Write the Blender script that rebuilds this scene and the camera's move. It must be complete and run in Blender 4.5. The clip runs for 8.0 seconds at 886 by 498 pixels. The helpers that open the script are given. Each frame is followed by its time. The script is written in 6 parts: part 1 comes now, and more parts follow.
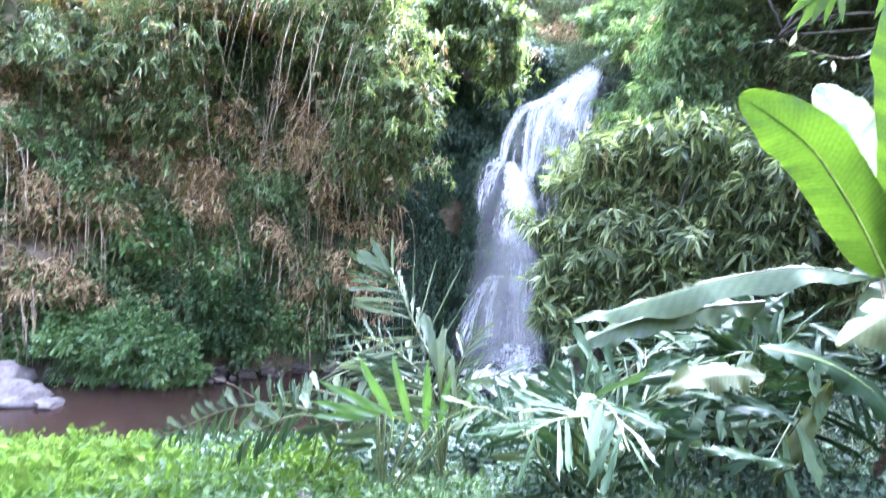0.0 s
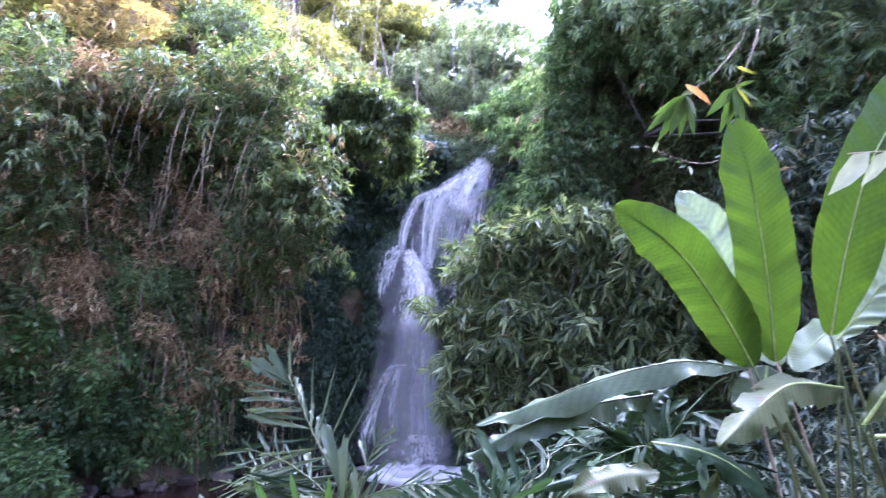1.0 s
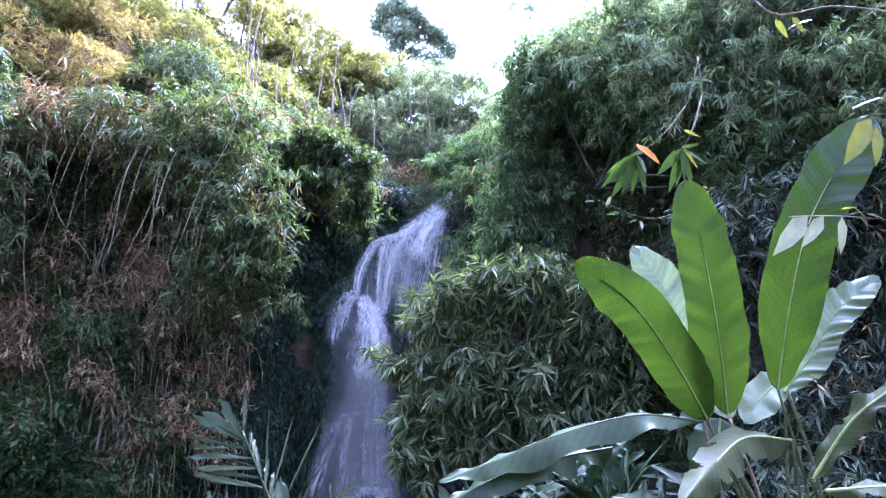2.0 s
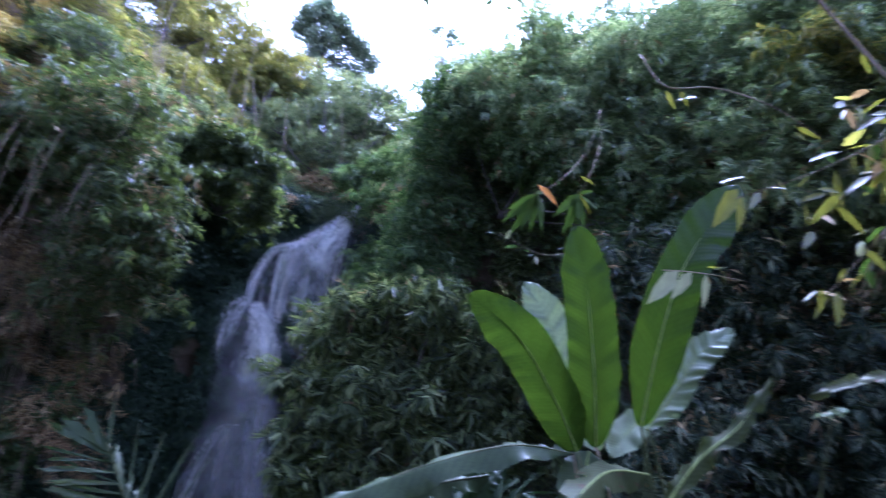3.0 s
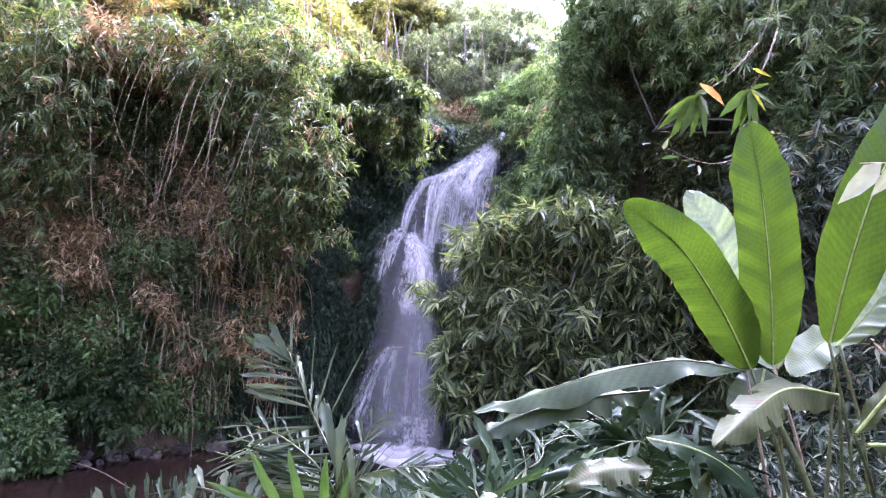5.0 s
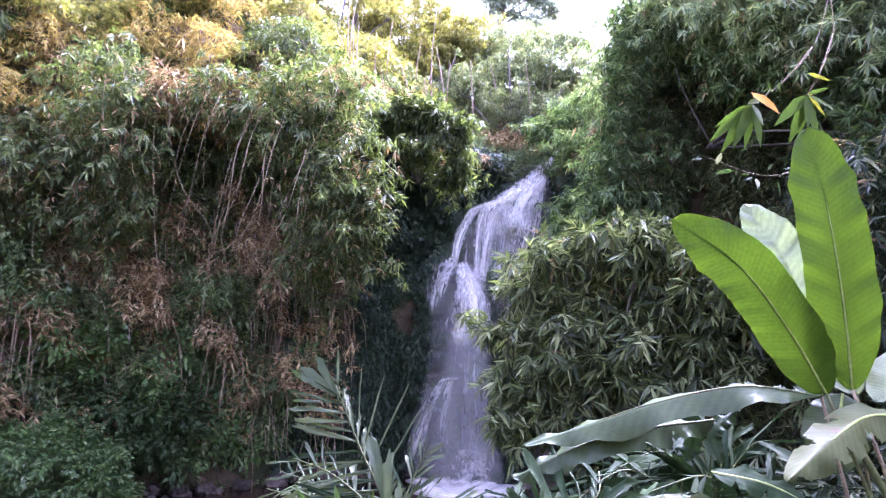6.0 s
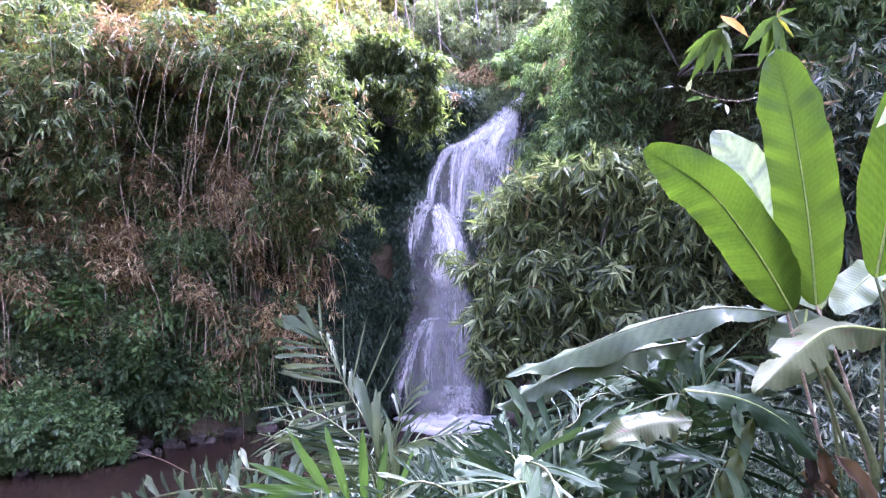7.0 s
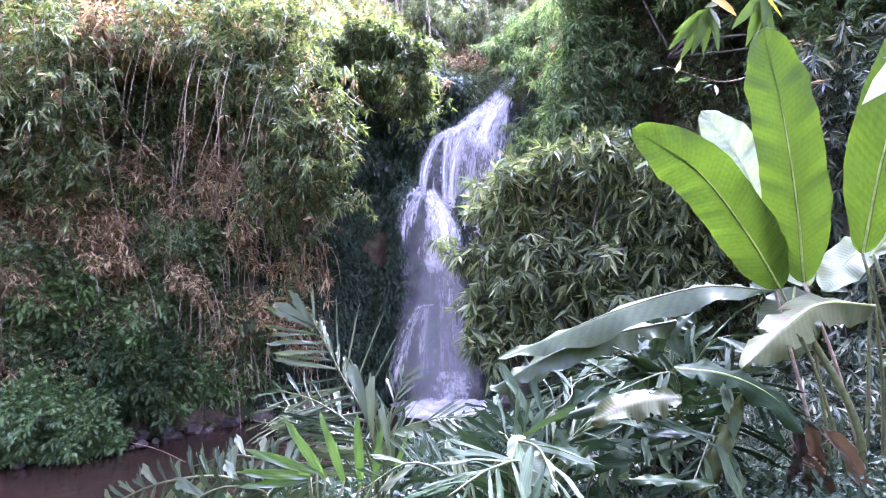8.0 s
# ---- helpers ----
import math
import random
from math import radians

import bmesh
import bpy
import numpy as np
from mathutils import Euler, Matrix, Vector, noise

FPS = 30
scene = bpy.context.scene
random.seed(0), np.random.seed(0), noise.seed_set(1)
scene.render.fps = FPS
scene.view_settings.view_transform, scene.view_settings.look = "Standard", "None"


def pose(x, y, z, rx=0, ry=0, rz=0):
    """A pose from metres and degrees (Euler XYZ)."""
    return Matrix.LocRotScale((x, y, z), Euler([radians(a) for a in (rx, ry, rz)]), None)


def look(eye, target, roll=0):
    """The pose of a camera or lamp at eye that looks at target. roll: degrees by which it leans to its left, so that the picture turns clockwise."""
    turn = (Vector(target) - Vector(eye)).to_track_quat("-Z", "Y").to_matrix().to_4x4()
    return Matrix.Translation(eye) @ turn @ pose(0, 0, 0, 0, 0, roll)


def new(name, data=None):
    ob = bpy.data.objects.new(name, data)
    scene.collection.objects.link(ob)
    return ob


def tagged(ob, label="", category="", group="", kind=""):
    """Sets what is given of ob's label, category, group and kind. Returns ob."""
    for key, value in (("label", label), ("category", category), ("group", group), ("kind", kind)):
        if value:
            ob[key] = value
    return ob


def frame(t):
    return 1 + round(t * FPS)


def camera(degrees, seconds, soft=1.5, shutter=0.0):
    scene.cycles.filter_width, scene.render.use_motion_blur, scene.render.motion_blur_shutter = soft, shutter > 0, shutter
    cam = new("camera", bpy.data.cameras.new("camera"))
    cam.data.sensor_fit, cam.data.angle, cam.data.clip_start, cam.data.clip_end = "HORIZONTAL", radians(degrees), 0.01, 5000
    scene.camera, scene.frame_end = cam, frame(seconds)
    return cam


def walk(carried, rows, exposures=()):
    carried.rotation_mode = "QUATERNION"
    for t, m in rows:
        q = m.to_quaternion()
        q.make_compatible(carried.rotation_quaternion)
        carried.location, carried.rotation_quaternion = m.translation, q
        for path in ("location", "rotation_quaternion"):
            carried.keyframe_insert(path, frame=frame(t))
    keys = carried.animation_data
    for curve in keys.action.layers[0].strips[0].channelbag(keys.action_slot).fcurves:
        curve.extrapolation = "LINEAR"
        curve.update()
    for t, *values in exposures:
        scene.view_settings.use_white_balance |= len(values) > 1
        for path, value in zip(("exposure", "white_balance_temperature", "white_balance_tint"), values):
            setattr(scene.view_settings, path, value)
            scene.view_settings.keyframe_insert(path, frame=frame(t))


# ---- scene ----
cam = camera(74.1, 8.0, soft=1.1, shutter=0.4)
PATH = [
    (0, (0.539, 1.207, 1.323), (0.254, 3.185, 1.253), 4.0),
    (0.5, (0.547, 1.22, 1.449), (0.356, 3.206, 1.588), 2.6),
    (1, (0.538, 1.192, 1.467), (0.574, 3.179, 1.689), 2.0),
    (1.5, (0.516, 1.164, 1.491), (0.692, 3.131, 1.81), 1.8),
    (1.7, (0.492, 1.171, 1.499), (0.677, 3.132, 1.844), 1.9),
    (2.8, (0.438, 1.097, 1.578), (0.785, 3.018, 2.013), 5.5),
    (3, (0.459, 1.09, 1.574), (0.968, 2.973, 2.017), 5.6),
    (3.5, (0.506, 1.081, 1.559), (1.24, 2.909, 1.899), 6.5),
    (4, (0.53, 1.111, 1.527), (1.113, 3.011, 1.757), 5.9),
    (4.5, (0.46, 1.17, 1.475), (0.53, 3.161, 1.657), 3.9),
    (4.7, (0.468, 1.16, 1.486), (0.532, 3.152, 1.654), 4.8),
    (5.8, (0.574, 1.244, 1.467), (0.46, 3.228, 1.688), 4.1),
    (6, (0.578, 1.251, 1.478), (0.424, 3.228, 1.734), 3.4),
    (6.5, (0.574, 1.263, 1.482), (0.399, 3.247, 1.665), 1.2),
    (7, (0.581, 1.247, 1.467), (0.512, 3.245, 1.53), 0.2),
    (7.5, (0.59, 1.236, 1.46), (0.52, 3.234, 1.487), -0.4),
    (8, (0.599, 1.24, 1.447), (0.55, 3.239, 1.467), -0.8),
]
EXPOSURES = [(0.0, 5.74, 4670, 27), (0.5, 4.79, 4720, 41), (1.0, 4.54, 4570, 43), (1.7, 4.44, 4420, 42), (2.8, 3.14, 4270, 38), (3.5, 2.84, 4220, 37), (4.0, 4.24, 4570, 41), (4.5, 4.59, 4970, 48), (6.0, 4.59, 4940, 50), (6.5, 4.39, 4690, 49), (7.0, 4.89, 4840, 51), (8.0, 5.09, 4840, 52)]
walk(cam, [(t, look(eye, target, roll)) for t, eye, target, roll in PATH], EXPOSURES)

# ---- world, sun ----
SUN_EL, SUN_AZ = radians(56), radians(30)
world = bpy.data.worlds.new("world")
scene.world = world
world.use_nodes = True
wn = world.node_tree.nodes
sky = wn.new("ShaderNodeTexSky")
sky.sky_type = "NISHITA"
sky.sun_disc = False
sky.sun_elevation, sky.sun_rotation = SUN_EL, SUN_AZ
sky.air_density, sky.dust_density, sky.ozone_density = 0.6, 5.0, 1.0
wn["Background"].inputs["Strength"].default_value = 0.15
cloud = wn.new("ShaderNodeHueSaturation")
cloud.inputs["Saturation"].default_value = 0.36
world.node_tree.links.new(sky.outputs["Color"], cloud.inputs["Color"])
world.node_tree.links.new(cloud.outputs["Color"], wn["Background"].inputs["Color"])
sun = new("sun", bpy.data.lights.new("sun", "SUN"))
sun.data.energy, sun.data.angle, sun.data.color = 0.85, radians(12), (1.0, 0.93, 0.82)
sun_way = Vector((math.sin(SUN_AZ) * math.cos(SUN_EL), math.cos(SUN_AZ) * math.cos(SUN_EL), math.sin(SUN_EL)))
sun.matrix_world = look(sun_way * 60, (0, 0, 0))

# ---- materials ----
def nodes_of(name):
    mat = bpy.data.materials.new(name)
    mat.use_nodes = True
    nt = mat.node_tree
    return mat, nt, nt.nodes["Principled BSDF"], nt.nodes["Material Output"]


def ramp(nt, source, stops):
    r = nt.nodes.new("ShaderNodeValToRGB")
    while len(r.color_ramp.elements) < len(stops):
        r.color_ramp.elements.new(0.5)
    for e, (p, c) in zip(r.color_ramp.elements, stops):
        e.position, e.color = p, (*c, 1)
    nt.links.new(source, r.inputs["Fac"])
    return r.outputs["Color"]


def noise_tex(nt, scale, detail=5, vector=None, rough=0.6):
    n = nt.nodes.new("ShaderNodeTexNoise")
    n.inputs["Scale"].default_value, n.inputs["Detail"].default_value, n.inputs["Roughness"].default_value = scale, detail, rough
    if vector is not None:
        nt.links.new(vector, n.inputs["Vector"])
    return n.outputs["Fac"]


def mapped(nt, out, scale):
    m = nt.nodes.new("ShaderNodeMapping")
    m.inputs["Scale"].default_value = scale
    nt.links.new(nt.nodes.new("ShaderNodeTexCoord").outputs[out], m.inputs["Vector"])
    return m.outputs["Vector"]


def mix_col(nt, fac, a, b, mode="MIX"):
    m = nt.nodes.new("ShaderNodeMix")
    m.data_type, m.blend_type = "RGBA", mode
    for socket, v in ((m.inputs["Factor"], fac), (m.inputs["A"], a), (m.inputs["B"], b)):
        if isinstance(v, (int, float)):
            socket.default_value = v
        elif isinstance(v, tuple):
            socket.default_value = (*v, 1)
        else:
            nt.links.new(v, socket)
    return m.outputs["Result"]


def bump(nt, bsdf, height, strength, distance=0.02):
    b = nt.nodes.new("ShaderNodeBump")
    b.inputs["Strength"].default_value, b.inputs["Distance"].default_value = strength, distance
    nt.links.new(height, b.inputs["Height"])
    nt.links.new(b.outputs["Normal"], bsdf.inputs["Normal"])


def leaf_material(name, colours, shine=0.36, thin=0.42, per_object=False, veins=0.0, along=False, stripe=0.05, spots=None, glow=(1.0, 1.08, 0.75), spec=0.5):
    """Leaf colours differ from leaf to leaf, and in patches; light comes through the blade."""
    mat, nt, bsdf, out = nodes_of(name)
    if per_object:
        rnd = nt.nodes.new("ShaderNodeObjectInfo").outputs["Random"]
    else:
        rnd = nt.nodes.new("ShaderNodeNewGeometry").outputs["Random Per Island"]
    col = ramp(nt, rnd, [(i / max(1, len(colours) - 1), c) for i, c in enumerate(colours)])
    patch = ramp(nt, noise_tex(nt, 1.1, 3), [(0.3, (0.72, 0.74, 0.7)), (0.7, (1.2, 1.18, 1.1))])
    col = mix_col(nt, 1.0, col, patch, "MULTIPLY")
    grain = ramp(nt, noise_tex(nt, 42, 3), [(0.3, (0.82, 0.84, 0.8)), (0.7, (1.12, 1.1, 1.08))])
    col = mix_col(nt, 1.0, col, grain, "MULTIPLY")
    if spots:
        col = mix_col(nt, ramp(nt, noise_tex(nt, 7, 6), [(0.60, (0, 0, 0)), (0.68, (1, 1, 1))]), col, spots)
    nt.links.new(col, bsdf.inputs["Base Color"])
    bsdf.inputs["Roughness"].default_value = shine
    bsdf.inputs["Specular IOR Level"].default_value = spec
    if veins:
        w = nt.nodes.new("ShaderNodeTexWave")
        w.bands_direction = "X" if along else "Y"
        w.inputs["Scale"].default_value, w.inputs["Distortion"].default_value = 1.0, 0.8
        nt.links.new(mapped(nt, "UV", (veins, 0.3, 1) if along else (0.6, veins, 1)), w.inputs["Vector"])
        bump(nt, bsdf, w.outputs["Fac"], 0.1, 0.006)
        col = mix_col(nt, 1.0, col, ramp(nt, w.outputs["Fac"], [(0.0, (1 - stripe, 1 - stripe, 1 - stripe)), (1.0, (1 + stripe, 1 + stripe, 1 + stripe))]), "MULTIPLY")
        nt.links.new(col, bsdf.inputs["Base Color"])
    tr = nt.nodes.new("ShaderNodeBsdfTranslucent")
    nt.links.new(mix_col(nt, 1.0, col, glow, "MULTIPLY"), tr.inputs["Color"])
    mixer = nt.nodes.new("ShaderNodeMixShader")
    mixer.inputs["Fac"].default_value = thin
    nt.links.new(bsdf.outputs[0], mixer.inputs[1])
    nt.links.new(tr.outputs[0], mixer.inputs[2])
    nt.links.new(mixer.outputs[0], out.inputs["Surface"])
    return mat


def rough_material(name, stops, scale, rough=0.85, bump_by=0.6, fine=18, depth=0.05, moss=None, spec=0.3):
    mat, nt, bsdf, out = nodes_of(name)
    pos = mapped(nt, "Object", (1, 1, 1))
    col = ramp(nt, noise_tex(nt, scale, 8, pos), stops)
    col = mix_col(nt, 1.0, col, ramp(nt, noise_tex(nt, fine, 6, pos), [(0.3, (0.6, 0.6, 0.6)), (0.7, (1.25, 1.22, 1.2))]), "MULTIPLY")
    if moss:
        col = mix_col(nt, ramp(nt, noise_tex(nt, scale * 1.7, 7, pos), [(0.47, (0, 0, 0)), (0.58, (1, 1, 1))]), col, moss)
    nt.links.new(col, bsdf.inputs["Base Color"])
    bsdf.inputs["Roughness"].default_value = rough
    bsdf.inputs["Specular IOR Level"].default_value = spec
    bump(nt, bsdf, noise_tex(nt, fine * 0.6, 9, pos, 0.7), bump_by, depth)
    return mat


M_BAMBOO = leaf_material("bamboo leaf", [(0.039, 0.056, 0.019), (0.083, 0.114, 0.035), (0.141, 0.176, 0.057), (0.220, 0.251, 0.106)], shine=0.45, glow=(1.12, 1.18, 0.5), spec=0.28)
M_BUSH = leaf_material("bush leaf", [(0.038, 0.053, 0.023), (0.094, 0.120, 0.046), (0.180, 0.216, 0.084), (0.384, 0.414, 0.204)], shine=0.42, glow=(1.08, 1.14, 0.6), spec=0.32)
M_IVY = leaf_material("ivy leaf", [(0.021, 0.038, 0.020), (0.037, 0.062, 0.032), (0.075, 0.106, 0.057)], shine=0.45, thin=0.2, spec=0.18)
M_FINE = leaf_material("fine leaf", [(0.064, 0.090, 0.039), (0.138, 0.178, 0.073), (0.275, 0.308, 0.138)], glow=(1.05, 1.14, 0.6), spec=0.4)
# yellow and light: sunshine on the ridge is put into the leaf colour
M_RIDGE = leaf_material("sun-tinted ridge leaf", [(0.14, 0.17, 0.04), (0.25, 0.265, 0.065), (0.37, 0.35, 0.1), (0.45, 0.37, 0.15)], thin=0.58, glow=(1.15, 1.12, 0.5), spec=0.3)
# leaf tones lightened so that the colour carries the haze over the slope
M_SLOPE = leaf_material("haze-pale slope leaf", [(0.110, 0.150, 0.080), (0.190, 0.230, 0.121), (0.280, 0.310, 0.170), (0.400, 0.390, 0.243)], thin=0.56, glow=(1.1, 1.15, 0.6), spec=0.3)
# pale tones put the haze and sun along the rim into the leaves
M_HAZY = leaf_material("haze-pale rim bamboo leaf", [(0.115, 0.161, 0.089), (0.207, 0.265, 0.144), (0.310, 0.356, 0.204), (0.483, 0.494, 0.309)], thin=0.55, glow=(1.1, 1.2, 0.6))
M_SIDE = leaf_material("drooping bamboo leaf", [(0.055, 0.09, 0.036), (0.11, 0.165, 0.062), (0.185, 0.25, 0.095), (0.29, 0.345, 0.165)], shine=0.45, thin=0.48, glow=(1.05, 1.16, 0.55), spec=0.3)
# greyed, pale leaf tones stand for the haze in front of distant trees
M_FAR = leaf_material("haze-pale tree leaf", [(0.15, 0.18, 0.13), (0.22, 0.25, 0.18), (0.32, 0.35, 0.26)], thin=0.55)
# dark stops paint shade into the leaves, the pale last stop paints highlights
M_DEEP = leaf_material("shade-dark leaf with highlights", [(0.018, 0.030, 0.016), (0.034, 0.052, 0.028), (0.062, 0.086, 0.047), (0.250, 0.260, 0.162)], shine=0.42, thin=0.25, spec=0.2)
M_GREEN = leaf_material("fresh leaf", [(0.029, 0.053, 0.017), (0.053, 0.085, 0.028), (0.089, 0.128, 0.044)], shine=0.5, spec=0.2)
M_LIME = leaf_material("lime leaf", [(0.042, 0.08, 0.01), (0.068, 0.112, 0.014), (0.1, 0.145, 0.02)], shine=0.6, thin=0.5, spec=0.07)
M_DRY = leaf_material("dry leaf", [(0.14, 0.09, 0.048), (0.27, 0.185, 0.095), (0.42, 0.31, 0.165), (0.56, 0.46, 0.27)], shine=0.8, thin=0.3, glow=(1.15, 1.0, 0.65), spec=0.2)
M_GOLD = leaf_material("golden dry leaf", [(0.26, 0.19, 0.07), (0.38, 0.3, 0.1), (0.46, 0.4, 0.15)], shine=0.7, thin=0.5, glow=(1.15, 1.05, 0.5), spec=0.2)
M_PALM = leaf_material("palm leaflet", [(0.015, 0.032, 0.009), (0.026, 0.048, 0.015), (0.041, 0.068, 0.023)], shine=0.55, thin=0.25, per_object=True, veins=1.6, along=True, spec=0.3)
# lighter than the plain palm leaflet: the sky's sheen is put into its colour
M_PALM_SHEEN = leaf_material("sheen-pale palm leaflet", [(0.044, 0.064, 0.025), (0.075, 0.098, 0.043), (0.123, 0.145, 0.072)], shine=0.42, thin=0.22, per_object=True, veins=1.6, along=True, spec=0.3)
# darker copy of the palm leaflet: shade under the banana leaves as colour
M_PALM_SHADED = leaf_material("shaded palm leaflet", [(0.014, 0.03, 0.01), (0.024, 0.045, 0.015), (0.04, 0.064, 0.023)], shine=0.66, thin=0.15, per_object=True, veins=1.6, along=True, spec=0.13)
M_FRESH = leaf_material("bank shrub leaf", [(0.06, 0.12, 0.03), (0.11, 0.18, 0.05), (0.19, 0.26, 0.085)])
M_PALM_YOUNG = leaf_material("young palm leaflet", [(0.06, 0.115, 0.018), (0.09, 0.16, 0.025)], shine=0.35, thin=0.45, per_object=True, veins=1.2, along=True)
M_BANANA = leaf_material("banana leaf", [(0.033, 0.064, 0.008), (0.038, 0.072, 0.01)], shine=0.58, thin=0.47, per_object=True, veins=15, stripe=0.06, glow=(1.28, 1.2, 0.32), spec=0.14)
# pale leaf undersides, with the whiteness of reflected sky added to the colour
M_BANANA_PALE = leaf_material("pale banana leaf", [(0.24, 0.29, 0.17), (0.31, 0.36, 0.22)], shine=0.45, thin=0.25, per_object=True, veins=8, stripe=0.07, spec=0.35)
# grey-green blade, paler than the others because sky sheen is in the colour
M_BANANA_SHEEN = leaf_material("grey-green sheen banana leaf", [(0.064, 0.092, 0.036), (0.085, 0.114, 0.049)], shine=0.38, thin=0.2, per_object=True, veins=8, stripe=0.06, spec=0.4)
M_BANANA_WORN = leaf_material("worn banana leaf", [(0.062, 0.076, 0.026), (0.088, 0.1, 0.04)], shine=0.6, thin=0.25, per_object=True, veins=8, stripe=0.08, spots=(0.09, 0.05, 0.025), spec=0.18)
M_WITHERED = leaf_material("withered leaf", [(0.035, 0.023, 0.015), (0.08, 0.052, 0.03), (0.14, 0.08, 0.038)], shine=0.7, thin=0.25, per_object=True, spec=0.2)
M_BANANA_DRY = leaf_material("dry banana leaf", [(0.19, 0.175, 0.115), (0.26, 0.235, 0.155)], shine=0.6, thin=0.3, per_object=True, veins=12, stripe=0.08, spots=(0.1, 0.065, 0.035), glow=(1.1, 1.0, 0.8), spec=0.25)
M_OLIVE = leaf_material("olive leaf", [(0.06, 0.085, 0.016), (0.12, 0.14, 0.026), (0.22, 0.17, 0.04)], thin=0.5, shine=0.38, glow=(1.2, 1.15, 0.4), spec=0.3)
# pale leaves; among the olive twigs their light colour stands for glints
M_PALE_GLINT = leaf_material("pale glint leaf", [(0.27, 0.28, 0.17), (0.4, 0.39, 0.26)], thin=0.2, shine=0.35)
M_ORANGE = leaf_material("orange leaf", [(0.5, 0.19, 0.01), (0.54, 0.22, 0.012)], thin=0.5, shine=0.7, glow=(1.1, 1.0, 0.4), spec=0.03)
M_RIB = rough_material("leaf rib", [(0.3, (0.22, 0.28, 0.06)), (0.7, (0.34, 0.4, 0.12))], 6, 0.5, 0.2, 40, 0.004)
M_STALK = rough_material("green stalk", [(0.3, (0.05, 0.07, 0.02)), (0.55, (0.11, 0.125, 0.04)), (0.75, (0.12, 0.08, 0.04))], 5, 0.5, 0.3, 40, 0.006)
M_DRYSTEM = rough_material("dry stem", [(0.3, (0.18, 0.13, 0.08)), (0.7, (0.44, 0.34, 0.22))], 4, 0.8, 0.4, 50, 0.006)
M_BARK = rough_material("bark", [(0.3, (0.09, 0.075, 0.06)), (0.7, (0.2, 0.17, 0.14))], 3, 0.9, 0.7, 25, 0.03)
M_EARTH = rough_material("cliff earth", [(0.25, (0.08, 0.062, 0.042)), (0.5, (0.17, 0.128, 0.082)), (0.75, (0.28, 0.21, 0.135))], 0.9, 0.95, 0.9, 6, 0.12, moss=(0.065, 0.08, 0.034), spec=0.15)
M_GROUND = rough_material("bank soil", [(0.25, (0.04, 0.032, 0.022)), (0.5, (0.08, 0.06, 0.04)), (0.75, (0.13, 0.1, 0.07))], 1.1, 0.9, 0.8, 12, 0.05, moss=(0.03, 0.05, 0.015))
M_WETROCK = rough_material("wet rock", [(0.3, (0.012, 0.012, 0.013)), (0.6, (0.03, 0.028, 0.03)), (0.8, (0.06, 0.055, 0.055))], 1.2, 0.5, 1.0, 7, 0.18, moss=(0.02, 0.035, 0.014), spec=0.35)
M_ROCK = rough_material("pale river rock", [(0.25, (0.085, 0.072, 0.06)), (0.5, (0.15, 0.13, 0.11)), (0.75, (0.22, 0.195, 0.17))], 2.2, 0.8, 0.8, 14, 0.03)
M_ROCKDARK = rough_material("brown river rock", [(0.25, (0.03, 0.024, 0.018)), (0.5, (0.06, 0.046, 0.034)), (0.75, (0.12, 0.094, 0.072))], 2.2, 0.7, 0.8, 14, 0.03)


def water_material():
    mat, nt, bsdf, out = nodes_of("brown stream water")
    pos = mapped(nt, "Object", (1, 1, 1))
    nt.links.new(ramp(nt, noise_tex(nt, 0.5, 4, pos), [(0.3, (0.016, 0.009, 0.006)), (0.7, (0.028, 0.017, 0.011))]), bsdf.inputs["Base Color"])
    bsdf.inputs["Roughness"].default_value = 0.12
    bsdf.inputs["IOR"].default_value = 1.33
    bump(nt, bsdf, noise_tex(nt, 5, 4, mapped(nt, "Object", (1, 1.6, 1))), 0.25, 0.03)
    return mat


